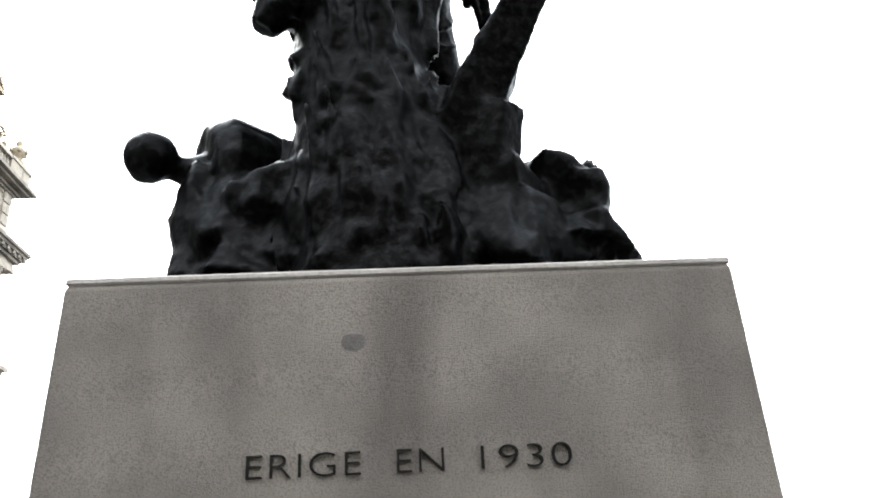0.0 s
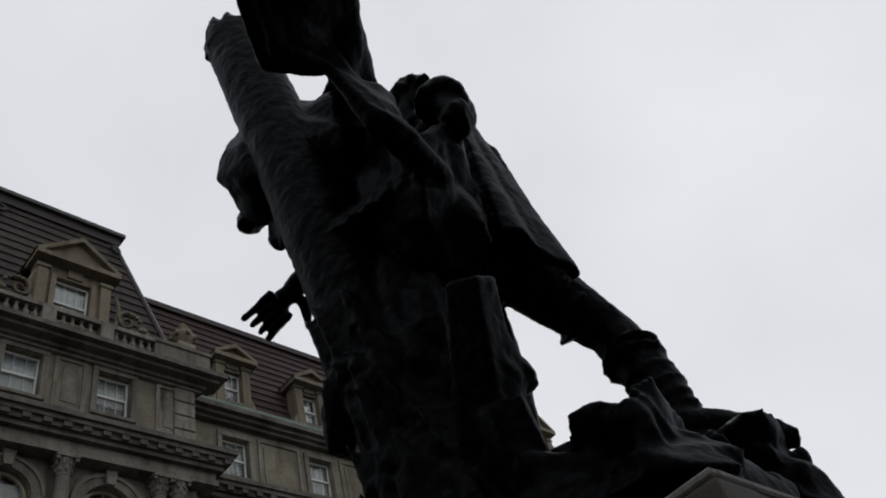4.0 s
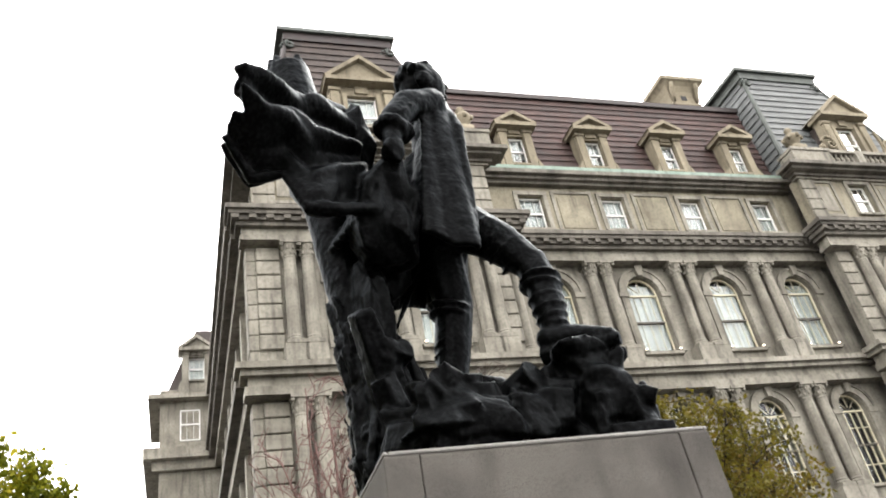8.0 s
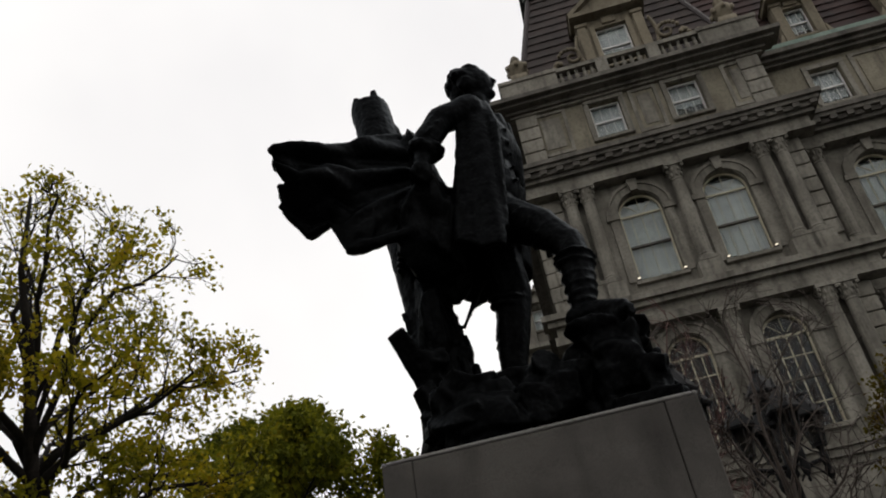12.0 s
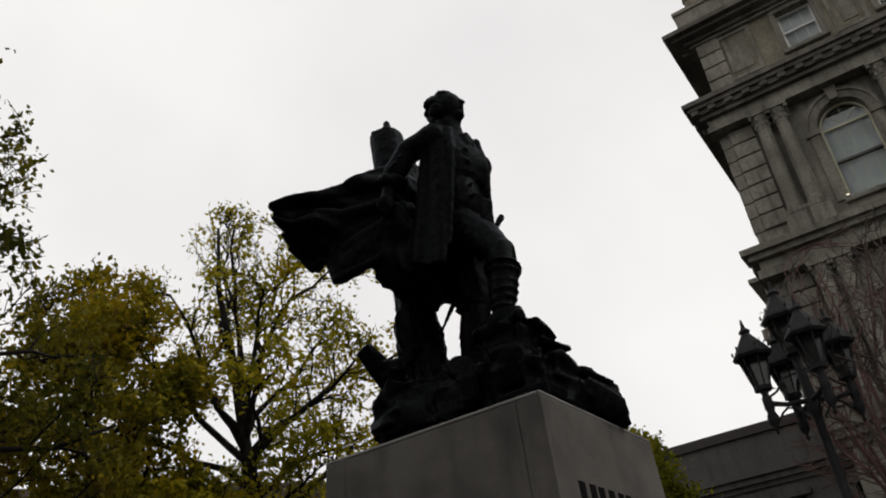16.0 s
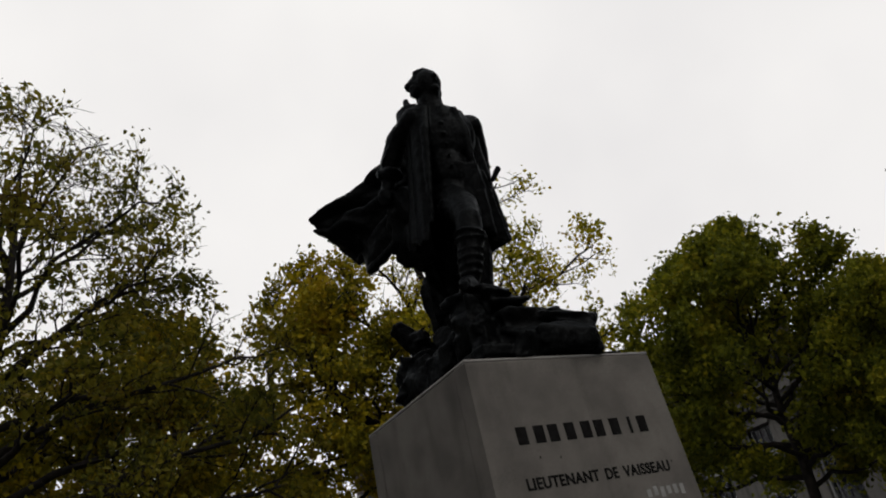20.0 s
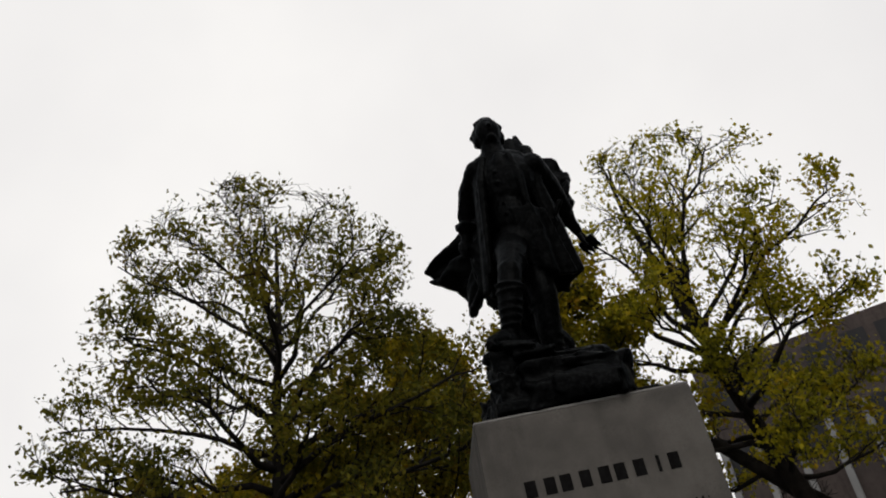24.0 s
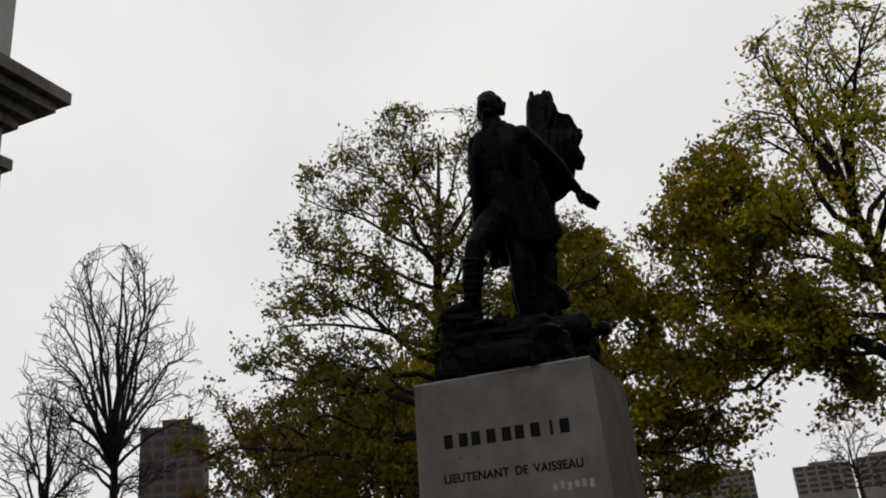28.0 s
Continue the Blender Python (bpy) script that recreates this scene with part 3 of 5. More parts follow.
def panel(top, bottom, folds, depth, thick=0.05):
    """A hanging cloth between two lines of points, with upright folds."""

    def at(line, u):
        k = min(int(u * (len(line) - 1)), len(line) - 2)
        return Vector(line[k]).lerp(Vector(line[k + 1]), u * (len(line) - 1) - k)

    def fn(u, v):
        a, b = at(top, u), at(bottom, u)
        side = (at(top, min(1, u + 0.1)) - at(top, max(0, u - 0.1))).cross(b - a).normalized()
        return a.lerp(b, v) + side * depth * math.sin(folds * 2 * math.pi * u + 0.8 * v) * (0.25 + 0.75 * v)

    sheet(fn, max(16, int(folds * 9)), 14, thick)


# skirt of the coat in front of the left thigh
panel([(0.0, -0.24, 6.0), (0.22, -0.25, 5.98), (0.40, -0.14, 5.96)], [(0.08, -0.14, 5.32), (0.34, -0.10, 5.16), (0.58, 0.02, 5.16)], 1.6, 0.035, 0.06)
# open coat: one panel at each side, tails behind
panel([(-0.16, -0.14, 6.80), (-0.27, 0.0, 6.74), (-0.26, 0.14, 6.60)], [(-0.39, -0.03, 5.10), (-0.47, 0.14, 5.16), (-0.34, 0.34, 5.28)], 1.25, 0.05, 0.055)
panel([(0.22, -0.22, 6.66), (0.40, -0.16, 6.6), (0.36, 0.10, 6.5)], [(0.56, 0.0, 5.17), (0.67, 0.14, 5.24), (0.50, 0.42, 5.12)], 1.5, 0.045, 0.06)
panel([(-0.30, 0.14, 6.3), (0.03, 0.22, 6.3), (0.36, 0.12, 6.3)], [(-0.34, 0.38, 5.22), (0.06, 0.46, 5.14), (0.50, 0.42, 5.16)], 2.5, 0.05, 0.06)
S.tube([(0.14, -0.26, 6.72), (0.20, -0.29, 6.4), (0.2, -0.26, 6.05), (0.3, -0.2, 5.7)], [0.045, 0.055, 0.045, 0.03], 6)
S.tube([(-0.13, -0.12, 6.80), (-0.23, -0.17, 6.45), (-0.30, -0.13, 5.9), (-0.37, -0.08, 5.3)], [0.05, 0.06, 0.045, 0.03], 6)
for z in (6.5, 6.36, 6.22, 6.08, 5.94):
    S.blob((-0.06, -0.255 + 0.02 * (6.5 - z), z), (0.022, 0.022, 0.022), n=7, m=5)
S.blob((0.04, -0.22, 6.62), (0.09, 0.06, 0.17))
# collar, neck and head: plain rounded forms
limb([(0.03, -0.02, 6.7), (0.02, -0.04, 6.98)], [0.17, 0.135])
S.blob((0.06, -0.02, 6.75), (0.34, 0.17, 0.16), (0, 8, -18), 14, 10)
S.tube([(0.22, -0.10, 6.74), (0.15, 0.07, 6.92), (-0.07, 0.09, 6.92), (-0.20, -0.06, 6.80)], [0.05, 0.08, 0.08, 0.05], 8)
S.blob((0.02, -0.06, 7.17), (0.16, 0.185, 0.215), (-6, 0, 0), 16, 12)
S.blob((0.02, 0.0, 7.24), (0.19, 0.19, 0.175), (0, 0, 0), 14, 10, 0.3, 4)
S.blob((0.02, -0.13, 7.06), (0.10, 0.09, 0.12))
S.tube([(0.02, -0.22, 7.23), (0.02, -0.265, 7.16), (0.02, -0.245, 7.12)], [0.02, 0.035, 0.03], 7)
S.blob((0.02, -0.205, 7.03), (0.06, 0.045, 0.045))
S.tube([(0.02, 0.10, 7.2), (0.03, 0.14, 7.02), (0.04, 0.15, 6.88)], [0.08, 0.055, 0.035], 8)
for sx in (-0.11, 0.15):
    S.blob((sx * 1.15, 0.0, 7.12), (0.05, 0.085, 0.095), (0, 0, 0), 10, 8, 0.4, 1)
for k in range(26):
    a, e = rnd.uniform(0.3, 2.85), rnd.uniform(-0.25, 1.15)
    S.blob((0.02 + 0.18 * math.cos(e) * math.cos(a), 0.0 + 0.175 * math.cos(e) * math.sin(a), 7.21 + 0.18 * math.sin(e)), (0.05, 0.045, 0.04), (rnd.uniform(0, 60), 0, rnd.uniform(0, 180)), 8, 6, 0.5, k)
# right arm, bent back to the cloth; left arm held out behind
limb([(-0.22, 0.02, 6.72), (-0.34, 0.28, 6.58), (-0.40, 0.42, 6.36)], [0.14, 0.13, 0.12])
for t in (0.35, 0.6, 0.85):
    c = Vector((-0.28, 0.15, 6.66)).lerp(Vector((-0.41, 0.44, 6.34)), t)
    S.blob(c, (0.145, 0.04, 0.145), (50, 0, 20), 12, 6)
S.blob((-0.42, 0.45, 6.24), (0.15, 0.165, 0.09), (25, 0, 0), 12, 8, 0.4, 2)
limb([(-0.43, 0.45, 6.26), (-0.47, 0.49, 6.08)], [0.09, 0.075])
S.blob((-0.50, 0.50, 5.97), (0.085, 0.10, 0.12), (0, 0, 20), 10, 8, 0.3, 3)
limb([(0.42, -0.10, 6.60), (0.60, 0.14, 6.42), (0.76, 0.38, 6.2)], [0.15, 0.14, 0.115])
for t in (0.3, 0.6):
    c = Vector((0.48, 0.0, 6.54)).lerp(Vector((0.76, 0.38, 6.2)), t)
    S.blob(c, (0.13, 0.04, 0.13), (40, 0, -35), 12, 6)
S.blob((0.77, 0.42, 6.17), (0.13, 0.13, 0.09), (25, 20, 0), 12, 8, 0.4, 6)
limb([(0.80, 0.46, 6.12), (0.90, 0.57, 5.98)], [0.09, 0.065])
S.blob((0.95, 0.62, 5.91), (0.07, 0.05, 0.09), (0, -40, 40))
for k in range(4):
    s = (k - 1.5) * 0.055
    S.tube([(0.97 + s * 0.5, 0.63 - s, 5.88), (1.04 + s * 0.7, 0.69 - s * 1.1, 5.80), (1.11 + s * 0.5, 0.73 - s * 1.3, 5.745)], [0.036, 0.032, 0.022], 6)
S.tube([(0.9, 0.54, 5.9), (0.92, 0.50, 5.80), (0.95, 0.48, 5.72)], [0.038, 0.032, 0.02], 6)
# sword at the left hip
S.tube([(0.5, -0.14, 5.86), (0.6, -0.18, 6.02)], [0.03, 0.04], 7)
S.tube([(0.5, -0.1, 5.85), (0.30, 0.30, 5.2), (0.20, 0.5, 4.8)], [0.035, 0.03, 0.018], 7)


def along(line, u):
    k = min(int(u * (len(line) - 1)), len(line) - 2)
    f = u * (len(line) - 1) - k
    return Vector(line[k]).lerp(Vector(line[k + 1]), f * f * (3 - 2 * f) * 0.6 + f * 0.4)


FLAG_TOP = [(0.40, 0.70, 6.90), (0.05, 0.72, 6.84), (-0.20, 0.95, 6.72), (-0.34, 1.12, 6.60), (-0.55, 1.32, 6.46), (-0.79, 1.54, 6.37), (-0.94, 1.67, 6.30)]
FLAG_LOW = [(0.05, 0.60, 5.45), (-0.34, 0.66, 5.50), (-0.46, 1.00, 5.40), (-0.46, 1.18, 5.40), (-0.42, 1.34, 5.74), (-0.38, 1.56, 5.72), (-0.52, 1.75, 6.0)]


def flag(u, v):
    """The billowing flag: folds fan out from the gathered end to its ragged free edge."""
    edge = u * (1 - 0.035 * u * max(0.0, math.sin(11 * v + 0.8)) - 0.03 * u * max(0.0, math.sin(27 * v + 2.0)))
    p = along(FLAG_TOP, edge).lerp(along(FLAG_LOW, edge), v)
    ang, far = math.atan2(v - 0.42, u + 0.16), math.hypot(v - 0.42, u + 0.16)
    s = math.sin(10.5 * ang + 1.4 * math.sin(3.4 * far) + 0.6)
    fold = (0.10 * abs(s) ** 0.7 * (1 if s > 0 else -0.8) + 0.028 * math.sin(24 * ang + 5 * far)) * min(1.0, 1.3 * far)
    fold += 0.03 * math.sin(6.5 * far + 3 * v)
    return p + Vector((-1.0, -0.35, 0.12)) * (fold * (0.5 + 0.5 * math.sin(math.pi * min(1.0, v + 0.15))) + 0.12 * math.sin(math.pi * v) * u)


sheet(flag, 72, 54, 0.045)
S.tube([along(FLAG_TOP, k / 10) for k in range(1, 11)], [0.05, 0.055, 0.05, 0.05, 0.045, 0.05, 0.045, 0.04, 0.035, 0.03], 7)
S.tube([along(FLAG_LOW, k / 12) + Vector((-0.05, 0, 0)) for k in range(1, 13)], [0.06, 0.06, 0.05, 0.055, 0.07, 0.06, 0.035, 0.03, 0.05, 0.055, 0.035, 0.03], 7)


def flag_back(u, v):
    """The other end of the flag, hanging behind the mast to a point."""
    a = Vector((0.62, 0.98, 7.64)).lerp(Vector((1.04, 0.70, 6.97)), u)
    b = Vector((0.30, 0.70, 5.9)).lerp(Vector((0.80, 0.72, 6.15)), u) + Vector((0.12, 0.1, 0.0)) * math.sin(math.pi * u)
    p = a.lerp(b, v)
    return p + Vector((0.5, -1.0, 0)) * (0.05 * math.sin(11 * u + 8 * v) + 0.05 * math.sin(math.pi * v))


sheet(flag_back, 30, 28, 0.05)
S.blob((0.58, 0.90, 6.52), (0.28, 0.24, 0.40), (0, 10, 30), 14, 10, 0.25, 3)
for k in range(5):
    x = 0.46 + 0.12 * k
    S.tube([(x + 0.08, 0.86 - 0.03 * k, 7.12 - 0.05 * k), (x + 0.05, 0.84 - 0.03 * k, 6.8), (x + 0.02, 0.86 - 0.02 * k, 6.52), (x - 0.02, 0.86, 6.38 - 0.03 * (k % 2))], [0.06, 0.085, 0.095, 0.05], 8)
S.blob((0.26, 0.74, 6.40), (0.36, 0.26, 0.5), (0, 0, 20), 14, 10, 0.5, 8)
# cloth gathered between the fist, the mast and the coat
S.blob((-0.14, 0.56, 5.62), (0.30, 0.30, 0.48), (12, 0, 10), 14, 10, 0.5, 12)
S.blob((0.16, 0.54, 5.42), (0.22, 0.24, 0.36), (5, 0, 0), 14, 10, 0.5, 14)
for k in range(6):
    x = -0.42 + 0.09 * k
    S.tube([(x, 0.52 + 0.02 * k, 5.95), (x + 0.02, 0.72, 5.7), (x + 0.06, 0.8 + 0.03 * k, 5.42)], [0.05, 0.065, 0.04], 6)

statue_mesh = S.mesh("statue", True)
statue_mesh.materials.append(BRONZE)
statue = tagged(new("statue", statue_mesh), "dark bronze statue of a standing figure with a billowing flag", "statue")
rm = statue.modifiers.new("one_casting", "REMESH")
rm.mode, rm.voxel_size, rm.use_smooth_shade = "VOXEL", 0.0145, True
sm = statue.modifiers.new("soft_casting", "SMOOTH")
sm.factor, sm.iterations = 0.5, 3
clouds = bpy.data.textures.new("modelled_clay", "CLOUDS")
clouds.noise_scale, clouds.noise_depth = 0.11, 2
dp = statue.modifiers.new("tool_marks", "DISPLACE")
dp.texture, dp.strength, dp.mid_level, dp.texture_coords = clouds, 0.016, 0.5, "LOCAL"
fine_clouds = bpy.data.textures.new("chiselled_clay", "CLOUDS")
fine_clouds.noise_scale, fine_clouds.noise_depth = 0.035, 2
fd = statue.modifiers.new("chisel_marks", "DISPLACE")
fd.texture, fd.strength, fd.mid_level, fd.texture_coords = fine_clouds, 0.007, 0.5, "LOCAL"


# ---- city hall ----
hall = thing("city_hall", "ornate grey limestone city hall with slate mansard roofs and dormers", "building", (0, 0, 0), 1.41)
XA, XC = 20.4, 21.8          # facade planes of the pavilions and of the range between them
Z_SILL1, Z_TOP1 = 8.3, 12.25
Z_SILL2, Z_TOP2 = 14.55, 18.2
Z_SILL3, Z_TOP3 = 21.0, 22.75


def wall_band(x, thick, y0, y1, z0, z1, openings):
    """A wall with openings (middle, width, sill, head, arched) right through it."""
    b, cur = Build(), y0
    for yc, w, zs, zt, arched in sorted(openings):
        lo, hi = yc - w / 2, yc + w / 2
        b.box(x, x + thick, cur, lo, z0, z1)
        b.box(x, x + thick, lo, hi, z0, zs)
        if arched:
            r, n = w / 2, 12
            pts = [(yc - r * math.cos(math.pi * k / n), zt - r + r * math.sin(math.pi * k / n)) for k in range(n + 1)]
            for p, q in zip(pts, pts[1:]):
                b.slab(x, x + thick, [p, q, (q[0], z1), (p[0], z1)])
        else:
            b.box(x, x + thick, lo, hi, zt, z1)
        cur = hi
    return b.box(x, x + thick, cur, y1, z0, z1)


def moulding(x, y0, y1, steps, ends=(1, 1), back=0.15):
    """Courses (z0, z1, projection) one over another, returned round the ends."""
    b = Build()
    for z0, z1, p in steps:
        b.box(x - p, x + back, y0 - p * ends[0], y1 + p * ends[1], z0, z1)
    return b


def courses(name, mat, x, y0, y1, steps, ends=(1, 1)):
    """Each projecting course of a cornice as a piece of its own."""
    for step in steps:
        part(name, moulding(x, y0, y1, [step], ends), mat, hall)


def arch_ring(x, proj, yc, r0, r1, zs, n=14):
    b, loops = Build(), []
    for k in range(n + 1):
        a = math.pi * k / n
        c, q = -math.cos(a), math.sin(a)
        loops.append([(x - proj, yc + r0 * c, zs + r0 * q), (x - proj, yc + r1 * c, zs + r1 * q), (x + 0.02, yc + r1 * c, zs + r1 * q), (x + 0.02, yc + r0 * c, zs + r0 * q)])
    return b.rings(loops)


def window(x, yc, w, zs, zt, arched, bars=3, rows=2, blind=0.5, parent=hall):
    """A sash window: painted frame with glazing bars, glass, and a blind behind it."""
    fb, xi, r = Build(), x + 0.26, w / 2
    head = zt - r if arched else zt
    t = 0.07
    fb.box(xi - 0.05, xi + 0.05, yc - r, yc - r + t, zs, head)
    fb.box(xi - 0.05, xi + 0.05, yc + r - t, yc + r, zs, head)
    fb.box(xi - 0.05, xi + 0.05, yc - r, yc + r, zs, zs + t)
    mid = zs + (head - zs) * 0.52
    if not arched:
        fb.box(xi - 0.07, xi + 0.04, yc - r + t, yc + r - t, mid - 0.04, mid + 0.04)
    fb.box(xi - 0.05, xi + 0.05, yc - r + t, yc + r - t, head - t, head)
    for k in range(1, bars):
        y = yc - r + w * k / bars
        fb.box(xi - 0.02, xi + 0.02, y - (0.010 if blind else 0.02), y + (0.010 if blind else 0.02), zs + t, head - t)
    for k in range(1, rows):
        for lo, hi in ((zs, mid), (mid, head)):
            z = lo + (hi - lo) * k / rows
            fb.box(xi - 0.02, xi + 0.02, yc - r + t, yc + r - t, z - (0.009 if blind else 0.018), z + (0.009 if blind else 0.018))
    if arched:
        n = 12
        for k in range(n):
            a, c = math.pi * k / n, math.pi * (k + 1) / n
            fb.slab(xi - 0.05, xi + 0.05, [(yc - q * math.cos(s), head + q * math.sin(s)) for q, s in ((r - t, a), (r, a), (r, c), (r - t, c))])
        for k in range(1, 4):
            a = math.pi * k / 4
            d = Vector((-math.cos(a), math.sin(a)))
            s = Vector((-d.y, d.x)) * 0.010
            fb.slab(xi - 0.02, xi + 0.02, [(yc + d.x * q + e * s.x, head + d.y * q + e * s.y) for q, e in ((0.15, -1), (r - t, -1), (r - t, 1), (0.15, 1))])
    win = part("window", fb, CREAM_PAINT if arched else WHITE_PAINT, parent, "cream-painted arched sash window" if arched else "white-painted sash window")

    if arched:
        part("meeting_rail", Build().box(xi - 0.08, xi + 0.04, yc - r + t, yc + r - t, mid - 0.04, mid + 0.04), STONE_DARK, win, "dark meeting rail")

    def outline(inset):
        q = r - inset
        pts = [(yc - q, zs + inset), (yc + q, zs + inset)]
        if arched:
            return pts + [(yc + q * math.cos(math.pi * k / 12), head + q * math.sin(math.pi * k / 12)) for k in range(13)]
        return pts + [(yc + q, zt - inset), (yc - q, zt - inset)]

    pane = part("pane", Build().slab(xi - 0.004, xi + 0.004, outline(0.02)), GLASS, win, "clear window glass")
    pane.visible_shadow = False
    # flat sheet behind the pane, its dark colour painting the unlit interior
    part("room_shade", Build().slab(xi + 0.55, xi + 0.6, [(yc - r - 0.1, zs - 0.1), (yc + r + 0.1, zs - 0.1), (yc + r + 0.1, zt + 0.1), (yc - r - 0.1, zt + 0.1)]), INNER_SHADE, win, "dark sheet for the unlit interior behind the glass")
    if blind > 0:
        blind *= 0.72 + 0.36 * (0.5 + 0.5 * math.sin(yc * 7.3 + zs * 3.1)) if not arched else 1.0
        blind = min(0.97, blind)
        low = zt - (zt - zs) * blind
        bb = Build()
        n = 10
        ys = [yc - r + 0.05 + (w - 0.1) * k / n for k in range(n + 1)]
        for k in range(n):
            e = 0.03 * (k % 2)
            bb.box(xi + 0.10 + e, xi + 0.13 + e, ys[k], ys[k + 1] + 0.01, low + 0.03 * math.sin(k * 1.9), zt - (0.02 if not arched else r * 0.35))
        part("curtain", bb, BLIND, win, "pale hanging curtain")
    return win


def column(x, y, z0, z1, r=0.26, mat=STONE):
    """A column on a block with base and leafy capital, half sunk in the wall."""
    b = Build()
    b.box(x - r * 1.35, x + r * 1.35, y - r * 1.35, y + r * 1.35, z0, z0 + 0.14)
    b.lathe(x, y, [(r * 1.3, z0 + 0.14), (r * 1.32, z0 + 0.2), (r * 1.08, z0 + 0.26), (r * 1.15, z0 + 0.31), (r, z0 + 0.37),
                   (r, z0 + (z1 - z0) * 0.5), (r * 0.86, z1 - 0.72), (r * 0.95, z1 - 0.68), (r * 0.86, z1 - 0.63),
                   (r * 0.92, z1 - 0.55), (r * 1.02, z1 - 0.35), (r * 1.28, z1 - 0.14)], 14)
    b.box(x - r * 1.4, x + r * 1.4, y - r * 1.4, y + r * 1.4, z1 - 0.13, z1)
    for row, (zz, rr) in enumerate(((z1 - 0.5, 1.0), (z1 - 0.3, 1.15))):
        for k in range(8):
            a = 2 * math.pi * (k + 0.5 * row) / 8
            b.blob((x + r * rr * math.cos(a), y + r * rr * math.sin(a), zz), (0.05, 0.05, 0.10), (0, 0, 0), 6, 4)
    for sx in (-1, 1):
        for sy in (-1, 1):
            b.blob((x + sx * r * 1.15, y + sy * r * 1.15, z1 - 0.2), (0.075, 0.075, 0.075), n=6, m=4)
    return part("column", b, mat, hall, smooth=False)


def quoins(x, y0, y1, z0, z1, h=0.58, deep=0.05):
    """Channelled courses of a corner pier, each block on its own."""
    n = max(1, round((z1 - z0) / h))
    h = (z1 - z0) / n
    for k in range(n):
        za, zb = z0 + k * h + 0.025, z0 + (k + 1) * h - 0.025
        soften_edges(part("stone_block", Build().box(x - 0.12, x + deep, y0, y1, za, zb), STONE, hall), 0.025, 1)


BRACKET = Build().box(-1.0, 0.1, -0.13, 0.13, 0, 0.18).mesh("bracket")


def dentils(x, y0, y1, z0, depth, step):
    """Blocks under the main cornice, each on its own."""
    n = int((y1 - y0) / step)
    for k in range(n + 1):
        o = part("bracket", BRACKET, STONE_DARK, hall)
        o.location, o.scale = (x, y0 + (y1 - y0) * k / n, z0), (depth, 1, 1)


def floodlight(x, y, z):
    """A small lit lamp standing on a ledge, shining up."""
    lamp = part("floodlight", Build().box(x - 0.05, x + 0.05, y - 0.06, y + 0.06, z, z + 0.05).box(x - 0.02, x + 0.02, y - 0.07, y - 0.06, z, z + 0.1).box(x - 0.02, x + 0.02, y + 0.06, y + 0.07, z, z + 0.1), IRON, hall, "small black floodlight")
    part("lit_lens", Build().box(x - 0.05, x + 0.05, y - 0.045, y + 0.045, z + 0.054, z + 0.11), LIT_LENS, lamp, "warm white lit lens")


def storey(x, y0, y1, bays, cols1, zs, zt, zb, ztop, w, ends):
    """One storey with arched windows between columns; zb and ztop bound the order."""
    part("wall", wall_band(x, 0.6, y0, y1, zb - 0.7, ztop + 0.1, [(y, w, zs, zt, True) for y in bays]), STONE, hall)
    for y in bays:
        r = w / 2
        part("archivolt", arch_ring(x, 0.10, y, r + 0.02, r + 0.30, zt - r), STONE, hall)
        part("archivolt", arch_ring(x, 0.16, y, r + 0.30, r + 0.42, zt - r), STONE, hall)
        part("keystone", Build().slab(x - 0.26, x, [(y - 0.13, zt - 0.02), (y + 0.13, zt - 0.02), (y + 0.2, zt + 0.5), (y - 0.2, zt + 0.5)]), STONE, hall)
        for s in (-1, 1):
            part("impost", Build().box(x - 0.14, x, y + s * (r + 0.24) - 0.24, y + s * (r + 0.24) + 0.24, zt - r - 0.22, zt - r), STONE, hall)
            part("jamb", Build().box(x - 0.07, x, y + s * (r + 0.2) - 0.17, y + s * (r + 0.2) + 0.17, zs, zt - r - 0.22), STONE, hall)
        soften_edges(part("window_sill", Build().box(x - 0.16, x + 0.2, y - r - 0.15, y + r + 0.15, zs - 0.16, zs - 0.004), STONE, hall), 0.02, 1)
        window(x, y, w, zs, zt, True, 4, 1 if zs > 13 else 2, 0.93 if zs > 13 else 0.0)
        if zs > 13:
            for s in (-1, 1):
                floodlight(x - 0.1, y + s * (r + 0.02), zs)
    for y in cols1:
        part("column_block", Build().box(x - 0.62, x, y - 0.40, y + 0.40, zb - 0.7, zb), STONE, hall)
        column(x - 0.30, y, zb, ztop, 0.25)


def pediment(x, yc, half, z, rise, depth, mat):
    """A gable over a dormer: sloping cornices on a sunk field."""
    b = Build()
    b.box(x - depth - 0.1, x + 0.6, yc - half - 0.1, yc + half + 0.1, z - 0.22, z)
    b.slab(x - depth + 0.16, x + 1.2, [(yc - half, z), (yc + half, z), (yc, z + rise)])
    for s in (-1, 1):
        b.slab(x - depth - 0.1, x + 1.2, [(yc + s * (half + 0.16), z), (yc + s * (half - 0.12), z), (yc, z + rise - 0.12), (yc, z + rise + 0.12)])
    return part("pediment", b, mat, hall)


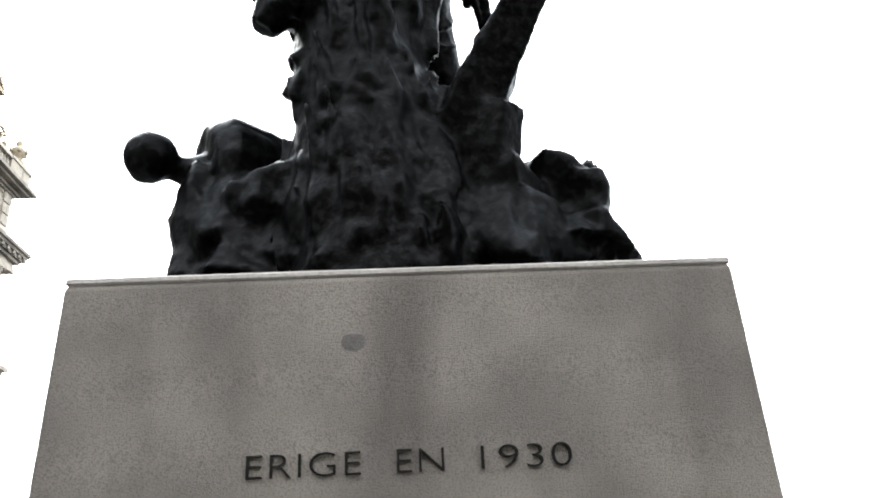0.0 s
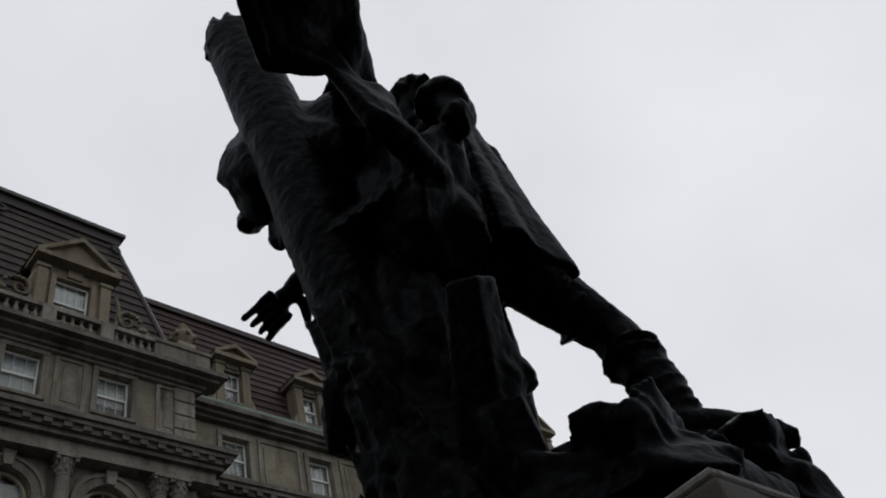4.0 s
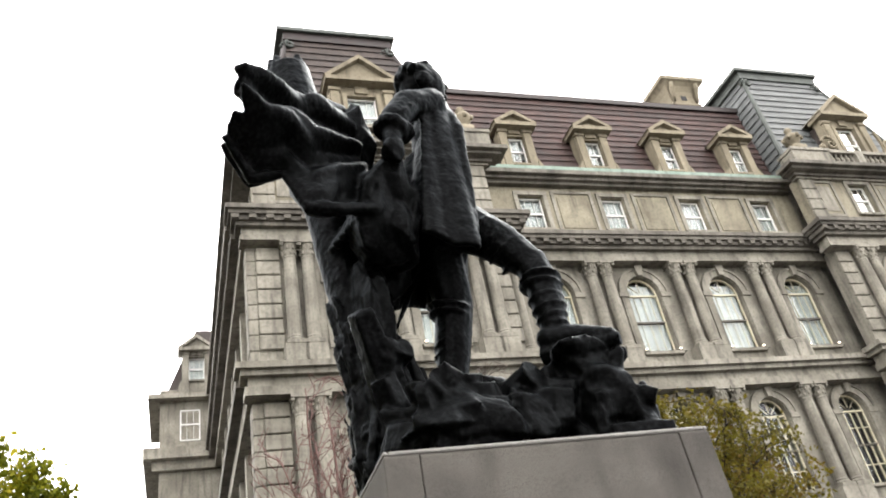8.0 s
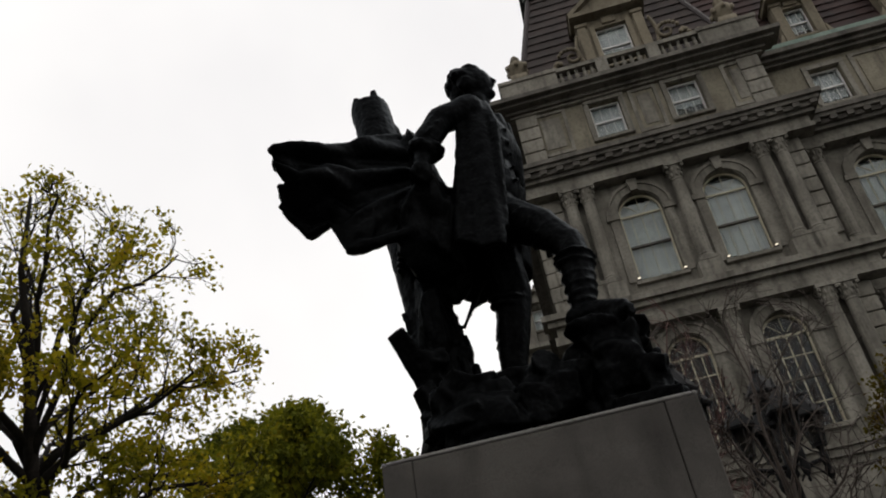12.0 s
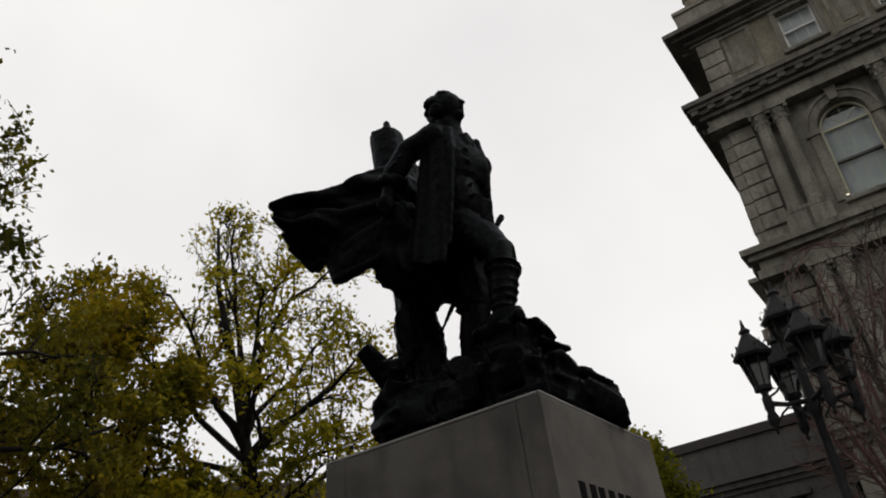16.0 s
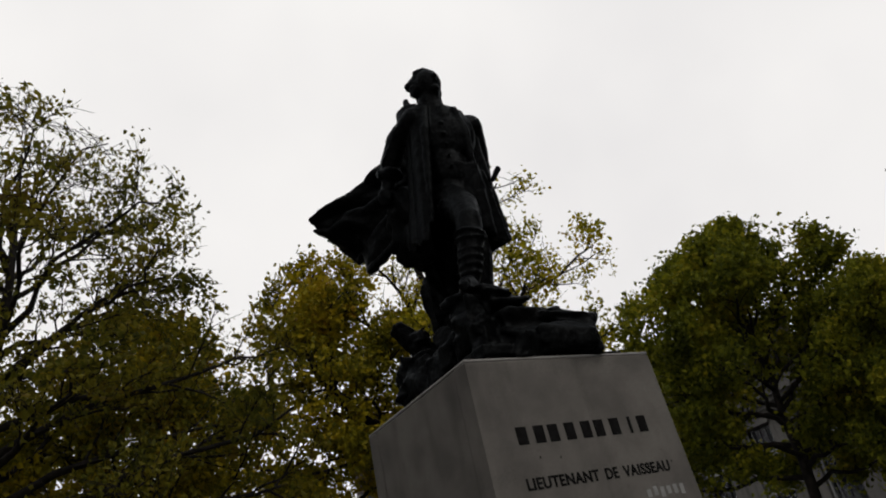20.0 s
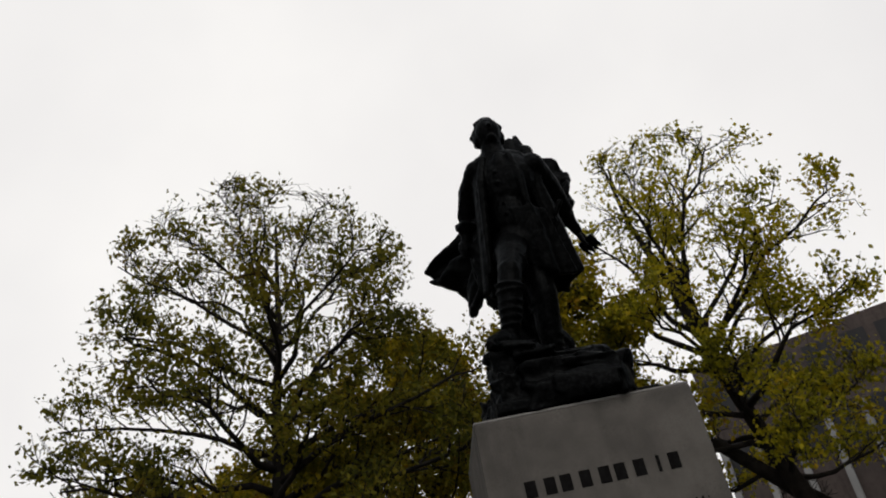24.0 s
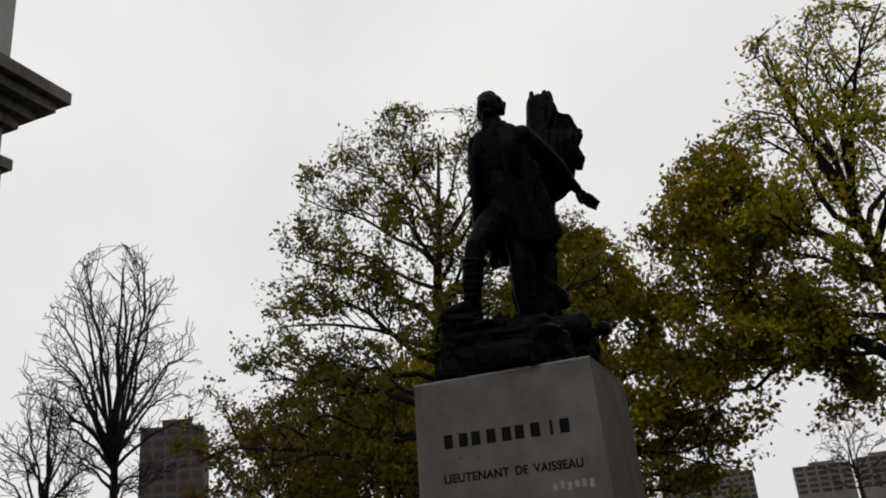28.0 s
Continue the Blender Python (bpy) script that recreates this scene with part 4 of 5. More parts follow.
def dormer(x, yc, w, zs, zt, base, half, rise, mat, scrolls):
    """A stone dormer with pilasters, gable and sash window."""
    ent = 0.72 if scrolls else 0.54
    part("dormer_wall", wall_band(x, 0.5, yc - half, yc + half, base, zt + ent - 0.16, [(yc, w, zs, zt, False)]), mat, hall, "warm sandstone dormer front")
    for y0 in (yc - half + 0.06, yc + half - 0.2):
        part("dormer_cheek", Build().box(x + 0.5, x + 2.6, y0, y0 + 0.14, base, zt + 0.4), SLATE, hall)
    for s in (-1, 1):
        soften_edges(part("pilaster", Build().box(x - 0.14, x + 0.1, yc + s * (half - 0.22) - 0.2, yc + s * (half - 0.22) + 0.2, base, zt + 0.14)
             .box(x - 0.2, x + 0.1, yc + s * (half - 0.22) - 0.26, yc + s * (half - 0.22) + 0.26, zt + 0.14, zt + 0.32), mat, hall), 0.02, 1)
        part("window_surround", Build().box(x - 0.07, x, yc + s * (w / 2 + 0.1) - 0.1, yc + s * (w / 2 + 0.1) + 0.1, zs, zt + 0.12), mat, hall)
        soften_edges(part("console", Build().slab(x - 0.12, x + 0.3, [(yc + s * half, base), (yc + s * (half + 0.42), base), (yc + s * (half + 0.3), base + 0.3), (yc + s * (half + 0.06), base + 0.95), (yc + s * half, base + 0.95)][::s]), mat, hall), 0.02, 1)
        if scrolls:
            c = Build()
            for k in range(26):
                a = 2.6 * math.pi * k / 25
                q = 0.62 * math.exp(-0.20 * a)
                y = yc + s * (half + 0.55 + q * math.cos(a + 0.4) * 0.9)
                c.blob((x - 0.4, y, base + 1.55 + q * math.sin(a + 0.4) * 0.95), (0.10, 0.10 - 0.002 * k, 0.10 - 0.002 * k), n=6, m=4)
            part("scroll", c, STONE_WARM, hall, "carved stone scroll beside the dormer", True)
            c = Build()
            for k in range(9):
                t = k / 8
                c.blob((x - 0.4, yc + s * (half + 1.1 + 0.75 * t), base + 1.35 - 0.35 * t + 0.12 * math.sin(9 * t)), (0.11, 0.12, 0.12 - 0.05 * t), n=6, m=4)
            part("scroll_tail", c, STONE_WARM, hall, "", True)
            c = Build()
            for k in range(12):
                t = k / 11
                c.blob((x - 0.3, yc + s * (half + 0.1 + 0.15 * math.sin(3 * t)), base + 1.0 + 1.6 * t), (0.11, 0.13 - 0.05 * t, 0.13), n=6, m=4)
            part("scroll_stem", c, STONE_WARM, hall, "", True)
    part("lintel_panel", Build().box(x - 0.1, x, yc - 0.28, yc + 0.28, zt + 0.1, zt + ent - 0.2), mat, hall)
    pediment(x, yc, half + 0.1, zt + ent, rise, 0.4, mat)
    soften_edges(part("window_sill", Build().box(x - 0.14, x + 0.2, yc - w / 2 - 0.12, yc + w / 2 + 0.12, zs - 0.14, zs - 0.004), mat, hall), 0.02, 1)
    window(x, yc, w, zs, zt, False, 3, 1, 0.95)


def urn(x, y, z, s=1.0):
    b = Build()
    b.box(x - 0.34 * s, x + 0.34 * s, y - 0.34 * s, y + 0.34 * s, z, z + 0.35 * s)
    b.lathe(x, y, [(0.26 * s, z + 0.35 * s), (0.14 * s, z + 0.45 * s), (0.3 * s, z + 0.6 * s), (0.42 * s, z + 0.85 * s), (0.40 * s, z + 1.0 * s),
                   (0.2 * s, z + 1.15 * s), (0.12 * s, z + 1.25 * s), (0.2 * s, z + 1.38 * s), (0.1 * s, z + 1.55 * s), (0.02 * s, z + 1.62 * s)], 12)
    for k in range(6):
        a = 2 * math.pi * k / 6
        b.blob((x + 0.42 * s * math.cos(a), y + 0.42 * s * math.sin(a), z + 0.85 * s), (0.1 * s, 0.1 * s, 0.16 * s), n=6, m=4)
    return part("urn", b, STONE_WARM, hall, "carved stone urn on the parapet", True)


def roof_courses(x0, y0, x1, y1, z0, xt0, yt0, xt1, yt1, zt, n, mat):
    """A mansard as overlapping courses, each a ring of boards; hidden sides included."""
    part("roof_core", Build().rings([[(x0, y0, z0), (x1, y0, z0), (x1, y1, z0), (x0, y1, z0)], [(xt0, yt0, zt), (xt1, yt0, zt), (xt1, yt1, zt), (xt0, yt1, zt)]]), mat, hall)

    def at(t, out):
        return [(x0 + (xt0 - x0) * t - out, y0 + (yt0 - y0) * t - out), (x1 + (xt1 - x1) * t + out, y0 + (yt0 - y0) * t - out),
                (x1 + (xt1 - x1) * t + out, y1 + (yt1 - y1) * t + out), (x0 + (xt0 - x0) * t - out, y1 + (yt1 - y1) * t + out)]

    for k in range(n):
        ta, tb = k / n, (k + 1) / n
        za, zb = z0 + (zt - z0) * ta, z0 + (zt - z0) * tb
        b = Build()
        b.rings([[(x, y, za + 0.06) for x, y in at(ta, 0.015)], [(x, y, za) for x, y in at(ta, 0.10)], [(x, y, zb + 0.02) for x, y in at(tb, 0.03)]], cap=False)
        part("roof_course", b, mat, hall)


def pavilion(dy, corner_x):
    """A corner pavilion, shifted along the front by dy."""
    y0, y1 = -10.45 + dy, -0.62 + dy
    wins = (-4.2 + dy, -7.35 + dy)
    mid = -5.78 + dy
    dmid = -5.58 + dy
    cap = (-8.14 + dy, -2.44 + dy) if dy == 0 else (-7.7 + dy, -1.95 + dy)
    cols = (mid, -8.95 + dy, -9.6 + dy if dy == 0 else -9.65 + dy, -2.45 + dy, -1.8 + dy)
    x = XA
    part("basement_wall", wall_band(x - 0.1, 0.7, y0, y1, -0.05, 7.0, [(y, 1.3, 2.6, 5.2, False) for y in wins]), STONE, hall)
    for y in wins:
        window(x - 0.1, y, 1.3, 2.6, 5.2, False, 3, 2, 0.0)
    courses("moulding", STONE, x, y0, y1, [(7.0, 7.25, 0.2), (7.25, 7.5, 0.38), (7.5, 7.62, 0.5)])
    storey(x, y0, y1, wins, cols, Z_SILL1, Z_TOP1, 8.2, 12.65, 1.45, (1, 1))
    courses("moulding", STONE, x, y0, y1, [(12.65, 12.95, 0.62), (12.95, 13.3, 0.5), (13.3, 13.5, 0.75), (13.5, 13.72, 0.92), (13.72, 13.85, 0.6)])
    storey(x, y0, y1, wins, cols, Z_SILL2, Z_TOP2, 14.5, 18.72, 1.6, (1, 1))
    courses("architrave", STONE, x, y0, y1, [(18.72, 18.92, 0.58), (18.92, 19.25, 0.5)])
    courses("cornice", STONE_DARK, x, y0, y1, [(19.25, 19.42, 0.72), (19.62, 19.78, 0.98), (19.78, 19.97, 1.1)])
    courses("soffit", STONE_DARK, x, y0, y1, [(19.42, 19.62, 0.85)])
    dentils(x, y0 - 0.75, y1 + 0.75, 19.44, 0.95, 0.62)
    for ya, yb in ((y0, y0 + 0.85), (y1 - 0.85, y1)):
        quoins(x, ya, yb, 8.2, 12.6)
        quoins(x, ya, yb, 14.5, 18.7)
        quoins(x, ya, yb, 20.5, 23.0)
    # channelled pier on the north flank
    if dy == 0:
        part("corner_pier", Build().box(x + 0.02, x + 0.9, y1 + 0.002, y1 + 0.33, 14.0, 18.74), STONE, hall)
        part("corner_pier", Build().box(x + 0.02, x + 0.9, y1 + 0.002, y1 + 0.33, 7.7, 12.67), STONE, hall)
        quoins(x + 0.1, y1 + 0.004, y1 + 0.37, 14.5, 18.7, 0.58, 0.75)
        quoins(x + 0.1, y1 + 0.004, y1 + 0.37, 8.2, 12.6, 0.58, 0.75)
    # third storey
    part("wall", wall_band(x, 0.6, y0, y1, 19.9, 23.1, [(y, 1.2, Z_SILL3, Z_TOP3, False) for y in wins]), STONE_MID, hall)
    courses("moulding", STONE, x, y0, y1, [(19.97, 20.45, 0.12)])
    for y in wins:
        part("window_surround", Build().box(x - 0.08, x, y - 0.82, y - 0.62, Z_SILL3 - 0.1, Z_TOP3 + 0.2).box(x - 0.08, x, y + 0.62, y + 0.82, Z_SILL3 - 0.1, Z_TOP3 + 0.2).box(x - 0.1, x, y - 0.82, y + 0.82, Z_TOP3 + 0.02, Z_TOP3 + 0.22), STONE, hall)
        soften_edges(part("window_sill", Build().box(x - 0.16, x + 0.2, y - 0.8, y + 0.8, Z_SILL3 - 0.15, Z_SILL3 - 0.004), STONE, hall), 0.02, 1)
        window(x, y, 1.2, Z_SILL3, Z_TOP3, False, 3, 1, 0.85)
    for y in (-1.95 + dy, mid, -9.6 + dy):
        h = 0.55 if y != mid else 0.42
        b = Build()
        b.box(x - 0.06, x, y - h - 0.14, y - h, 20.9, 22.8).box(x - 0.06, x, y + h, y + h + 0.14, 20.9, 22.8).box(x - 0.06, x, y - h - 0.14, y + h + 0.14, 22.8, 22.94).box(x - 0.06, x, y - h - 0.14, y + h + 0.14, 20.76, 20.9)
        part("wall_panel", b, STONE, hall)
        part("wall_panel", Build().box(x - 0.03, x, y - h + 0.16, y + h - 0.16, 21.1, 22.6), STONE, hall)
    courses("cornice", STONE_DARK, x, y0, y1, [(23.05, 23.2, 0.35), (23.2, 23.33, 0.7), (23.33, 23.52, 0.95)])
    courses("frieze", STONE, x, y0, y1, [(22.95, 23.05, 0.2)])
    # parapet with a balustrade before the dormer
    for ya, yb in ((y0 - 0.3, dmid - 2.9), (dmid + 2.9, y1 + 0.3)):
        part("parapet", Build().box(x - 0.75, x + 0.2, ya, yb, 23.52, 24.3).box(x - 0.82, x + 0.27, ya - 0.05, yb + 0.05, 24.3, 24.46), STONE, hall)
    part("rail", Build().box(x - 0.78, x - 0.38, dmid - 2.9, dmid + 2.9, 24.24, 24.42).box(x - 0.75, x - 0.4, dmid - 2.9, dmid + 2.9, 23.52, 23.66), STONE, hall)
    for y in (dmid - 1.035, dmid + 1.035):
        part("rail_pier", Build().box(x - 0.79, x - 0.36, y - 0.24, y + 0.24, 23.52, 24.26), STONE, hall)
    bal = Build().lathe(0, 0, [(0.09, 0), (0.06, 0.08), (0.1, 0.2), (0.11, 0.28), (0.05, 0.45), (0.09, 0.58)], 8).mesh("baluster", True)
    for k in range(18):
        y = dmid - 2.72 + 5.44 * k / 17
        if min(abs(y - dmid - 1.035), abs(y - dmid + 1.035)) > 0.3:
            part("baluster", bal, STONE, hall).location = (x - 0.58, y, 23.66)
    roof_courses(x + 0.55, y0 + 0.3, 30.0, y1 - 0.45, 24.3, 22.3, cap[0] + 0.4, 28.6, cap[1] - 0.4, 31.9, 15, SLATE if dy == 0 else SLATE_GREY)
    part("roof_cap", Build().box(21.95, 29.0, cap[0], cap[1] + 0.1, 32.28, 32.48), LEAD_GREEN, hall, "dark projecting roof cap")
    part("roof_edge", Build().box(22.12, 28.8, cap[0] + 0.18, cap[1] - 0.18, 31.8, 32.28), LEAD if dy == 0 else LEAD_GREEN, hall, "dark moulded roof edge")
    for ya, yb in ((y0 + 0.3, cap[0] + 0.4), (y1 - 0.45, cap[1] - 0.4)):
        knob = Build()
        for k in range(14):
            a = 2.2 * math.pi * k / 13
            knob.blob((22.2 - 0.02 * k, yb + 0.34 * math.exp(-0.16 * a) * math.cos(a), 31.35 + 0.34 * math.exp(-0.16 * a) * math.sin(a)), (0.1, 0.09, 0.09), n=6, m=4)
        part("corner_scroll", knob, LEAD_GREEN, hall, "dark metal scroll at the roof corner", True)
        part("hip", Build().tube([(x + 0.5, ya, 24.35), (22.28, yb, 31.95)], [0.14, 0.12], 7), LEAD if dy == 0 else LEAD_GREEN, hall)
    for y in (dmid - 1.035, dmid + 1.035):
        floodlight(x - 0.58, y, 24.43)
    dormer(x + 0.02, dmid + 0.05, 1.32, 24.5, 26.72, 23.6, 1.42, 1.25, STONE_WARM, True)
    for y in (y0 + 0.6, y1 - 0.6):
        urn(x - 0.3, y, 24.46, 1.05)


pavilion(0.0, 0)
pavilion(-26.6, 0)

# range between the pavilions
BAYS = (-13.1, -17.3, -21.55, -25.7)
C0, C1 = -27.7, -10.3
part("basement_wall", wall_band(XC - 0.1, 0.7, C0, C1, -0.05, 7.0, [(y, 1.3, 2.6, 5.2, False) for y in BAYS]), STONE, hall)
courses("moulding", STONE, XC, C0, C1, [(7.0, 7.25, 0.2), (7.25, 7.5, 0.38), (7.5, 7.62, 0.5)], (0, 0))
PAIRS = [y + s for y in (-15.2, -19.42, -23.62) for s in (-0.37, 0.37)] + [-11.15]
storey(XC, C0, C1, BAYS, PAIRS, Z_SILL1, Z_TOP1, 8.2, 12.65, 1.45, (0, 0))
courses("moulding", STONE, XC, C0, C1, [(12.65, 12.95, 0.62), (12.95, 13.3, 0.5), (13.3, 13.5, 0.75), (13.5, 13.72, 0.92), (13.72, 13.85, 0.6)], (0, 0))
storey(XC, C0, C1, BAYS, PAIRS, Z_SILL2, Z_TOP2, 14.5, 18.72, 1.6, (0, 0))
courses("architrave", STONE, XC, C0, C1, [(18.72, 18.92, 0.58), (18.92, 19.25, 0.5)], (0, 0))
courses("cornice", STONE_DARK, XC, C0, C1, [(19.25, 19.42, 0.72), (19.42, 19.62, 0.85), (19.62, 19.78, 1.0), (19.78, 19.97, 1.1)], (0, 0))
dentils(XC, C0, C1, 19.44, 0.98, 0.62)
part("wall", wall_band(XC, 0.6, C0, C1, 19.9, 23.1, [(y, 1.2, 20.75, 22.55, False) for y in BAYS]), STONE_MID, hall)
for y in BAYS:
    part("window_surround", Build().box(XC - 0.08, XC, y - 0.82, y - 0.62, 20.6, 22.75).box(XC - 0.08, XC, y + 0.62, y + 0.82, 20.6, 22.75).box(XC - 0.1, XC, y - 0.82, y + 0.82, 22.57, 22.77), STONE, hall)
    soften_edges(part("window_sill", Build().box(XC - 0.16, XC + 0.2, y - 0.8, y + 0.8, 20.6, 20.746), STONE, hall), 0.02, 1)
    window(XC, y, 1.2, 20.75, 22.55, False, 3, 1, 0.85)
    window(XC, y, 1.3, 2.6, 5.2, False, 3, 2, 0.0)
for y in (-15.2, -19.42, -23.62):
    b = Build()
    b.box(XC - 0.07, XC, y - 1.05, y - 0.9, 20.65, 22.7).box(XC - 0.07, XC, y + 0.9, y + 1.05, 20.65, 22.7).box(XC - 0.07, XC, y - 1.05, y + 1.05, 22.7, 22.84).box(XC - 0.07, XC, y - 1.05, y + 1.05, 20.5, 20.65)
    part("wall_panel", b, STONE, hall)
    part("wall_panel", Build().box(XC - 0.035, XC, y - 0.78, y + 0.78, 20.8, 22.55), STONE_MID, hall)
courses("cornice", STONE_DARK, XC, C0, C1, [(23.05, 23.2, 0.3), (23.2, 23.36, 0.5), (23.36, 23.58, 0.72)], (0, 0))
part("parapet", Build().box(XC - 0.2, XC + 0.25, C0, C1, 23.58, 24.2), COPPER, hall, "green copper-clad parapet")
roof_courses(XC + 0.25, C0 - 3, 33.0, C1 + 3, 24.1, 23.4, C0 - 3, 31.0, C1 + 3, 30.1, 13, SLATE_RED)
part("roof_edge", Build().box(23.2, 31.2, C0 - 3, C1 + 3, 30.1, 30.4), LEAD, hall, "dark moulded roof edge")
for y in (-13.2, *BAYS[1:]):
    dormer(XC + 0.0, y + 0.05, 0.96, 24.42, 26.1, 23.75, 0.86, 0.6, STONE_WARM, False)
# chimney with a flared head
CX, CY = 26.8, -28.1
body = [(0.62, 0.98, 28.0), (0.62, 0.98, 33.3), (0.70, 1.06, 33.36), (0.70, 1.06, 33.5), (0.62, 0.98, 33.56), (0.64, 1.0, 34.0), (0.72, 1.08, 34.4), (0.88, 1.24, 34.75), (1.06, 1.42, 34.95), (1.14, 1.5, 35.0)]
ch = Build().rings([[(CX - w, CY - d, z), (CX + w, CY - d, z), (CX + w, CY + d, z), (CX - w, CY + d, z)] for w, d, z in body])
ch.box(CX - 0.70, CX - 0.62, CY - 0.98, CY - 0.72, 31.0, 33.3).box(CX - 0.70, CX - 0.62, CY + 0.72, CY + 0.98, 31.0, 33.3)
part("chimney", ch, STONE_WARM, hall, "warm stone chimney with a flared moulded head")
soften_edges(part("chimney_cap", Build().box(CX - 1.2, CX + 1.2, CY - 1.56, CY + 1.56, 35.0, 35.32), STONE_WARM, hall), 0.06, 2)
for s in (-1, 1):
    part("chimney_scroll", Build().tube([(CX - 0.72, CY + s * 0.85, 33.55), (CX - 0.80, CY + s * 0.87, 34.0), (CX - 0.98, CY + s * 0.9, 34.5), (CX - 1.08, CY + s * 0.9, 34.85)], [0.10, 0.15, 0.17, 0.12], 9), STONE_WARM, hall, "", True)
# no recess: a plate whose dark colour paints the niche's shade
part("chimney_niche", Build().box(CX - 0.66, CX - 0.61, CY - 0.2, CY + 0.2, 33.75, 34.3), INNER_SHADE, hall, "dark plate painted as a shaded niche on the chimney")
# north side, the far pavilion and the body behind
part("wall", wall_band(20.45, 0.5, -1.2, -0.66, -0.05, 23.0, []), STONE, hall)
north = Build().box(22.7, 47.0, -36, -0.74, -0.05, 24.0)
part("body", north, STONE, hall)
for k in range(7):
    xw = 24.0 + 3.2 * k
    for zs, zt in ((8.3, 12.0), (14.6, 18.0), (21.0, 22.7)):
        part("window", Build().box(xw - 0.65, xw + 0.65, -0.70, -0.64, zs, zt), WHITE_PAINT, hall, "white-painted sash window")
        part("pane", Build().box(xw - 0.55, xw + 0.55, -0.64, -0.632, zs + 0.1, zt - 0.1), GLASS, hall)
    b = Build()
    for y in (xw - 1.6,):
        b.box(y - 0.3, y + 0.3, -0.75, -0.39, 14.5, 18.7).box(y - 0.3, y + 0.3, -0.75, -0.39, 8.2, 12.6)
    part("pilaster", b, STONE, hall)
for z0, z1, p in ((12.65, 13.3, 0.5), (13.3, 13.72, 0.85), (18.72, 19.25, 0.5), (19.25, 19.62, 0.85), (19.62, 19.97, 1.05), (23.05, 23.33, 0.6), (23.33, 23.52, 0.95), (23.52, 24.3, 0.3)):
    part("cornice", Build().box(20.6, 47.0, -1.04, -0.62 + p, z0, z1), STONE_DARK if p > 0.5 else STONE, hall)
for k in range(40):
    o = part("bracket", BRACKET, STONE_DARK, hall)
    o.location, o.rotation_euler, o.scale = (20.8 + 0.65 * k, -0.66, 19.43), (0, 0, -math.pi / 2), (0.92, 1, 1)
part("far_roof", Build().rings([[(31, -34, 24), (46.5, -34, 24), (46.5, -1.4, 24), (31, -1.4, 24)], [(33, -32, 30), (44.5, -32, 30), (44.5, -3.2, 30), (33, -3.2, 30)]]), SLATE, hall)
far = Build().box(45.0, 52.0, -9, 3.1, -0.05, 24.0)
for z0, z1, p in ((12.65, 13.7, 0.5), (18.72, 19.3, 0.4), (19.3, 19.97, 0.9), (23.2, 23.5, 0.7)):
    far.box(45.0 - p, 52, -9, 3.1 + p, z0, z1)
part("far_pavilion", far, STONE, hall, "far corner pavilion of the same stone")
part("far_roof", Build().rings([[(45.4, -8.6, 24), (51.6, -8.6, 24), (51.6, 2.7, 24), (45.4, 2.7, 24)], [(46.6, -7, 29), (50.5, -7, 29), (50.5, 0.9, 29), (46.6, 0.9, 29)]]), SLATE, hall)
window(44.75, 1.3, 1.2, 20.6, 22.6, False, 3, 1, 0.85)
dormer(44.9, 0.9, 1.0, 24.6, 26.2, 23.6, 0.9, 0.8, STONE, False)


# ---- low stone annex behind the square ----
annex = thing("annex_building", "low grey ashlar annex with tall dark windows and a plain parapet", "building", (30, 0, 0))
annex_bays = [0.42 + 3.55 * k for k in range(10)]
part("wall", wall_band(0, 0.7, -2.0, 36, -0.05, 9.0, [(y, 1.76, 2.2, 7.68, False) for y in annex_bays]), ANNEX, annex)
for y in annex_bays:
    f = Build()
    f.box(0.2, 0.3, y - 0.88, y - 0.8, 2.2, 7.68).box(0.2, 0.3, y + 0.8, y + 0.88, 2.2, 7.68).box(0.2, 0.3, y - 0.8, y + 0.8, 6.18, 6.4).box(0.2, 0.3, y - 0.8, y + 0.8, 4.42, 4.54)
    w = part("window", f, GREY_FACE, annex, "grey bars in a tall dark window")
    for k in (-1, 0, 1):
        part("glazing_bar", Build().box(0.24, 0.28, y + 0.4 * k - 0.015, y + 0.4 * k + 0.015, 2.2, 7.68), IRON, w, "dark thin glazing bar")
    part("pane", Build().box(0.30, 0.31, y - 0.85, y + 0.85, 2.2, 7.68), GLASS, w).visible_shadow = False
    # interior darkness painted as a near-black sheet behind the pane
    part("room_shade", Build().box(0.72, 0.76, y - 1.0, y + 1.0, 2.0, 7.8), INNER_SHADE, w)
    soften_edges(part("window_sill", Build().box(-0.15, 0.2, y - 1.05, y + 1.05, 2.0, 2.196), ANNEX, annex), 0.02, 1)
    part("lintel", Build().box(-0.22, 0.0, y - 1.05, y + 1.05, 7.68, 7.95), ANNEX, annex)
for z0, z1, p in ((8.3, 8.5, 0.15), (8.5, 8.75, 0.35), (8.75, 8.95, 0.55), (8.95, 10.5, 0.02), (10.5, 10.9, 0.2)):
    part("moulding", Build().box(-p, 0.7, -2.0, 36 + p, z0, z1), LEAD if z0 > 10 else ANNEX, annex)
for k in range(12):
    for j in range(13):
        z0 = 0.3 + 0.62 * j
        ya = -1.9 + 3.1 * k + (0.8 if j % 2 else 0)
        if all(abs(ya + 0.6 - y) > 1.68 for y in annex_bays) and z0 < 8.0:
            part("stone_block", Build().box(-0.03, 0.0, ya, ya + 1.2, z0 + 0.02, z0 + 0.6), ANNEX, annex)
part("body", Build().box(0.8, 14, -2.0, 36, -0.05, 10.0), ANNEX, annex)

